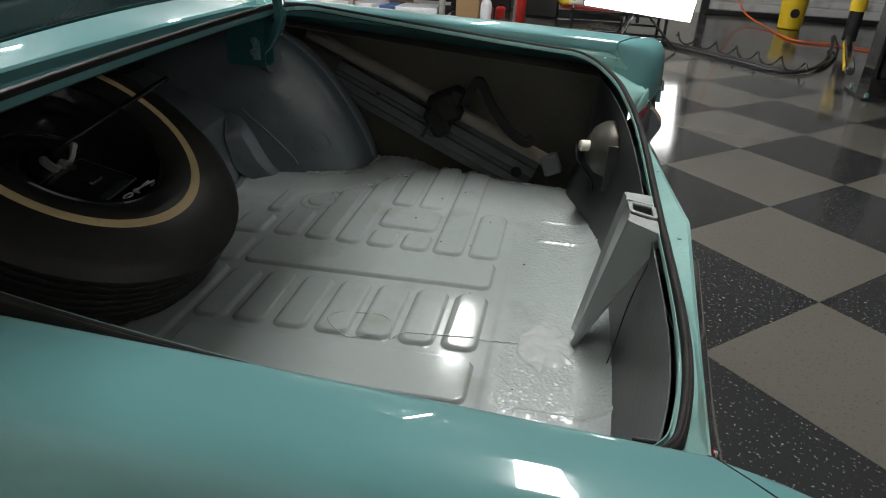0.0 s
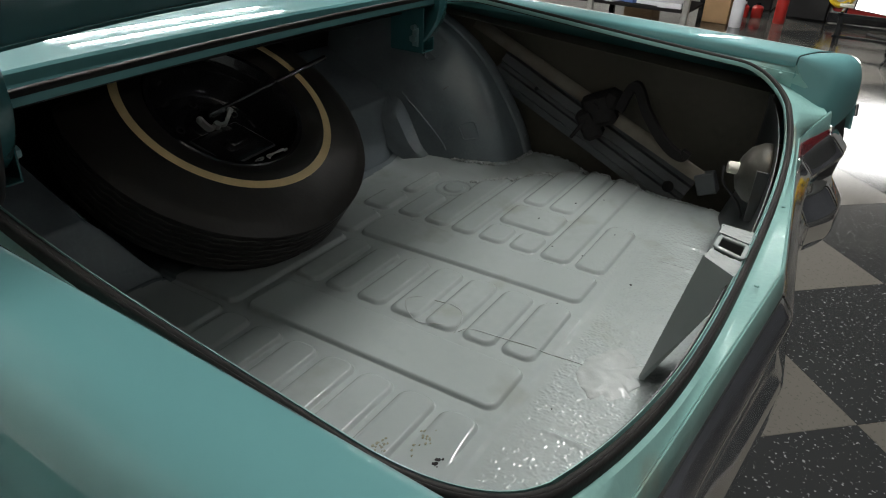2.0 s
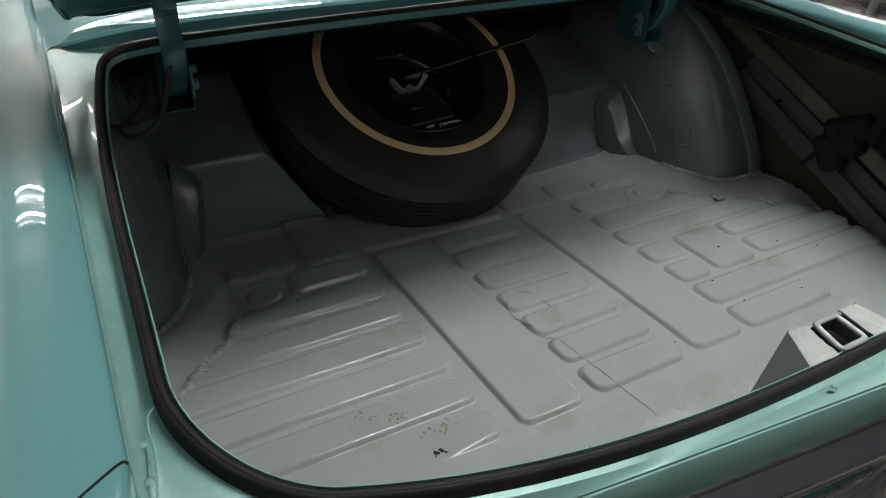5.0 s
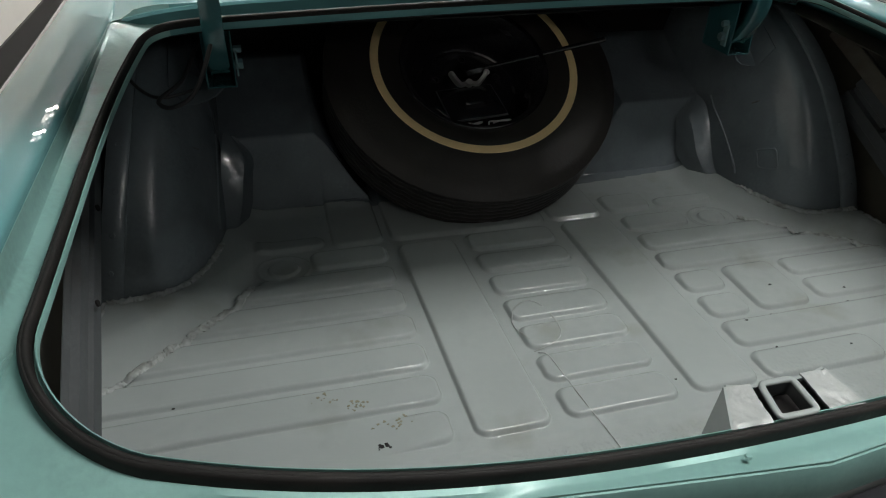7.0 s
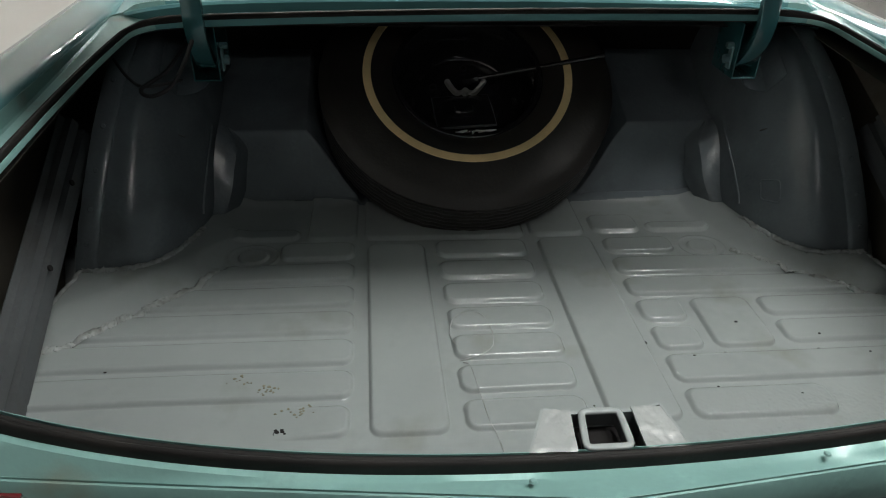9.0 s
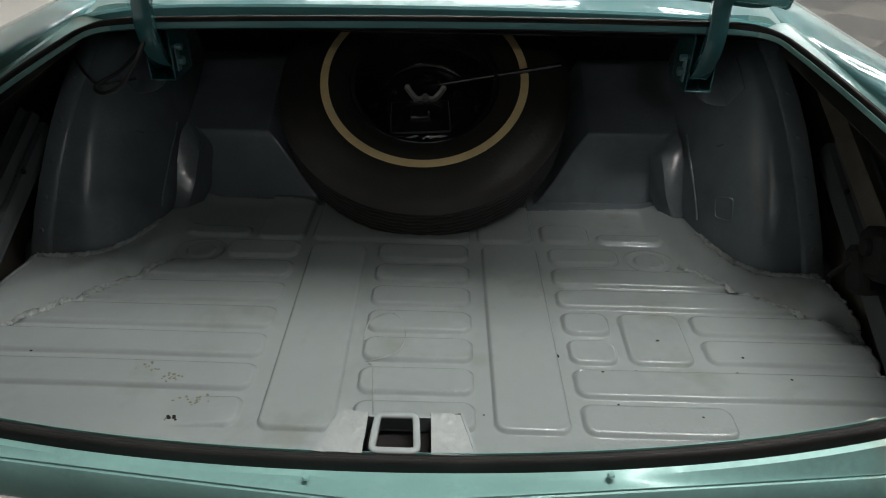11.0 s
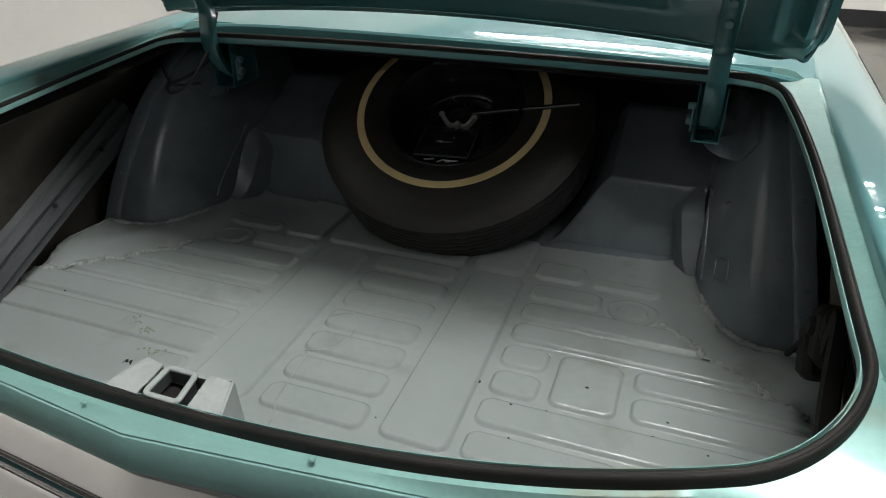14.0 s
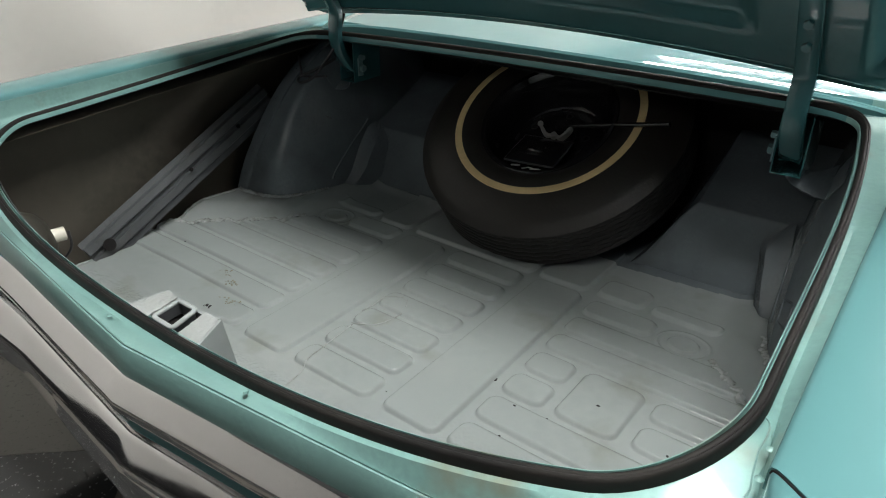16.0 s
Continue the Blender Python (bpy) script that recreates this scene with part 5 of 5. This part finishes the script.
part("side_rail", box((0.03, 0.78, 0.10), (7.82, -0.35, 0.06), 0.006, pose(0, 0, 0, 0, 0, 8)), BLACK, ramp)
plank = thing("wooden_strip", "pale wooden strip lying on the floor", "wood")
part("strip", box((0.05, 0.9, 0.03), (6.70, -0.55, 0.333), 0.004, pose(0, 0, 0, 0, 0, 6)), CREAM, plank)

# bench with clutter on its low shelf
bench = thing("workbench", "dark steel workbench with a cluttered low shelf", "workbench")
part("top", box((0.80, 3.4, 0.05), (6.68, 2.85, 0.90), 0.006), CREAM, bench, "pale worn bench top")
part("shelf", box((0.76, 3.3, 0.03), (6.68, 2.85, 0.14), 0.005), BLACK_MATT, bench)
part("back_panel", box((0.03, 3.4, 0.70), (7.09, 2.85, 0.54), 0.004), BLACK_MATT, bench)
for y in (1.22, 2.22, 3.3, 4.5):
    for x in (6.30, 7.04):
        part("leg", box((0.06, 0.06, 0.88), (x, y, 0.44), 0.006), DULL_ZINC if x < 7 else BLACK, bench)
PAPER = mat("white_paper", (0.75, 0.76, 0.80), 0.6, 0.0, 0.1, 12)
BLUE = mat("blue_cloth", (0.08, 0.13, 0.35), 0.7, 0.0, 0.2, 14)
rng = random.Random(7)
for k in range(14):
    y = 1.42 + 0.21 * k
    h = 0.03 + 0.07 * rng.random()
    kind = (PAPER, PAPER, BLUE, PAPER, CARDBOARD)[k % 5]
    said = {PAPER: ("loose stack of papers on the low shelf", "paper"), BLUE: ("folded blue cloth on the low shelf", "cloth"), CARDBOARD: ("flat brown carton on the low shelf", "carton")}[kind]
    tagged(part({PAPER: "paper_block", BLUE: "folded_cloth", CARDBOARD: "carton"}[kind], box((0.36, 0.24, h), (6.58 + rng.uniform(-0.1, 0.1), y, 0.155 + h / 2), 0.004, pose(0, 0, 0, 0, 0, rng.uniform(-22, 22))), kind), *said)
tagged(part("cardboard_box", box((0.34, 0.26, 0.38), (6.95, 1.02, 0.19), 0.006), CARDBOARD), "closed brown cardboard box beside the bench", "box")
tagged(part("cardboard_box", box((0.40, 0.36, 0.50), (8.05, 2.15, 0.25), 0.006), CARDBOARD), "closed brown cardboard box on the floor", "box")


def bottle(x, y, h, r, material, cap, label):
    b = thing("bottle", label, "bottle", "bottles on the floor")
    b.matrix_basis = pose(x, y, 0, 0, 0, 0)
    part("body", lathe([(0.0, 0.0), (r * 0.94, 0.0), (r, 0.01), (r, h * 0.66), (r * 0.8, h * 0.76), (r * 0.35, h * 0.84), (r * 0.33, h * 0.88), (0.0, h * 0.88)], 28), material, b, "", 35)
    part("cap", rod((0, 0, h * 0.86), (0, 0, h), r * 0.42, 16, bevel=0.003), cap, b)


bottle(6.72, 0.80, 0.36, 0.062, PAPER, PAPER, "white plastic jug on the floor")
bottle(7.30, 0.46, 0.40, 0.06, RED, BLACK, "red fire extinguisher sized bottle on the floor")
bottle(7.50, 0.72, 0.16, 0.06, RED, BLACK, "small red container on the floor")
bottle(7.45, 0.86, 0.16, 0.06, RED, PAPER, "small red container on the floor")
tagged(part("tool_case", box((0.5, 0.42, 0.55), (8.0, 0.25, 0.275), 0.02), BASE), "black tool case standing on the floor", "case")
tagged(part("tool_case", box((0.5, 0.6, 0.75), (8.3, 0.95, 0.375), 0.02), BASE), "black tool case standing on the floor", "case")
sleeve = thing("yellow_hook", "yellow plastic ring hung on the black case", "ring")
part("ring", sweep([(7.72, -0.05 + 0.12 * math.cos(a), 0.36 + 0.16 * math.sin(a)) for a in [2 * math.pi * k / 24 for k in range(24)]], ring_profile(0.03, 8), closed=True), YELLOW, sleeve)

# ---- tiled floor ----
SIDE, TURN = 0.655, 43.0
ground = tagged(new("floor"), "black and grey checkered vinyl tile shop floor, polished", "floor", kind="structure")
part("screed", box((X1 - X0, Y1 - Y0, 0.05), ((X0 + X1) / 2, (Y0 + Y1) / 2, -0.031), 0.0), SCREED, ground, "dark joint under the tiles")
R2 = pose(0, 0, 0, 0, 0, TURN)
ORIGIN = Vector((1.172, -1.193, 0))
tile_mesh = {}
for key, material in (("dark", TILE_DARK), ("light", TILE_LIGHT)):
    ob = part("tile", box((SIDE - 0.0008, SIDE - 0.0008, 0.006), (0, 0, -0.003), 0.0008), material, angle=10)
    tile_mesh[key] = ob.data
    bpy.data.objects.remove(ob)
rest = {"dark": [], "light": []}
spots = []
for i in range(-26, 27):
    for j in range(-26, 27):
        c = ORIGIN + R2 @ Vector(((i + 0.5) * SIDE, (j + 0.5) * SIDE, 0))
        if X0 - 0.4 < c.x < X1 + 0.4 and Y0 - 0.4 < c.y < Y1 + 0.4:
            spots.append(((c - Vector((2.2, 0, 0))).length, c, "dark" if (i + j) % 2 == 0 else "light"))
spots.sort(key=lambda s: s[0])
for n_, (_, c, key) in enumerate(spots):
    if n_ < 290:
        ob = new("tile", tile_mesh[key])
        ob.matrix_basis = Matrix.Translation(c) @ R2
        ob.parent = ground
    else:
        rest[key].append(c)
for key, material in (("dark", TILE_DARK), ("light", TILE_LIGHT)):
    verts, faces = [], []
    h = SIDE / 2 - 0.0005
    for c in rest[key]:
        k = len(verts)
        verts += [tuple(c + R2 @ Vector(v)) for v in ((-h, -h, 0), (h, -h, 0), (h, h, 0), (-h, h, 0), (-h, -h, -0.006), (h, -h, -0.006), (h, h, -0.006), (-h, h, -0.006))]
        faces += [(k, k + 1, k + 2, k + 3), (k, k + 4, k + 5, k + 1), (k + 1, k + 5, k + 6, k + 2), (k + 2, k + 6, k + 7, k + 3), (k + 3, k + 7, k + 4, k)]
    me = bpy.data.meshes.new("far_tiles")
    me.from_pydata(verts, [], faces)
    me.materials.append(material)
    ob = new("far_tiles", me)
    ob.parent = ground
    tagged(ob, kind="stuff")

# the plan is drawn in its own unit
for ob in list(scene.objects):
    if ob.parent is None and ob != cam:
        ob.matrix_basis = Matrix.Scale(UNIT, 4) @ ob.matrix_basis
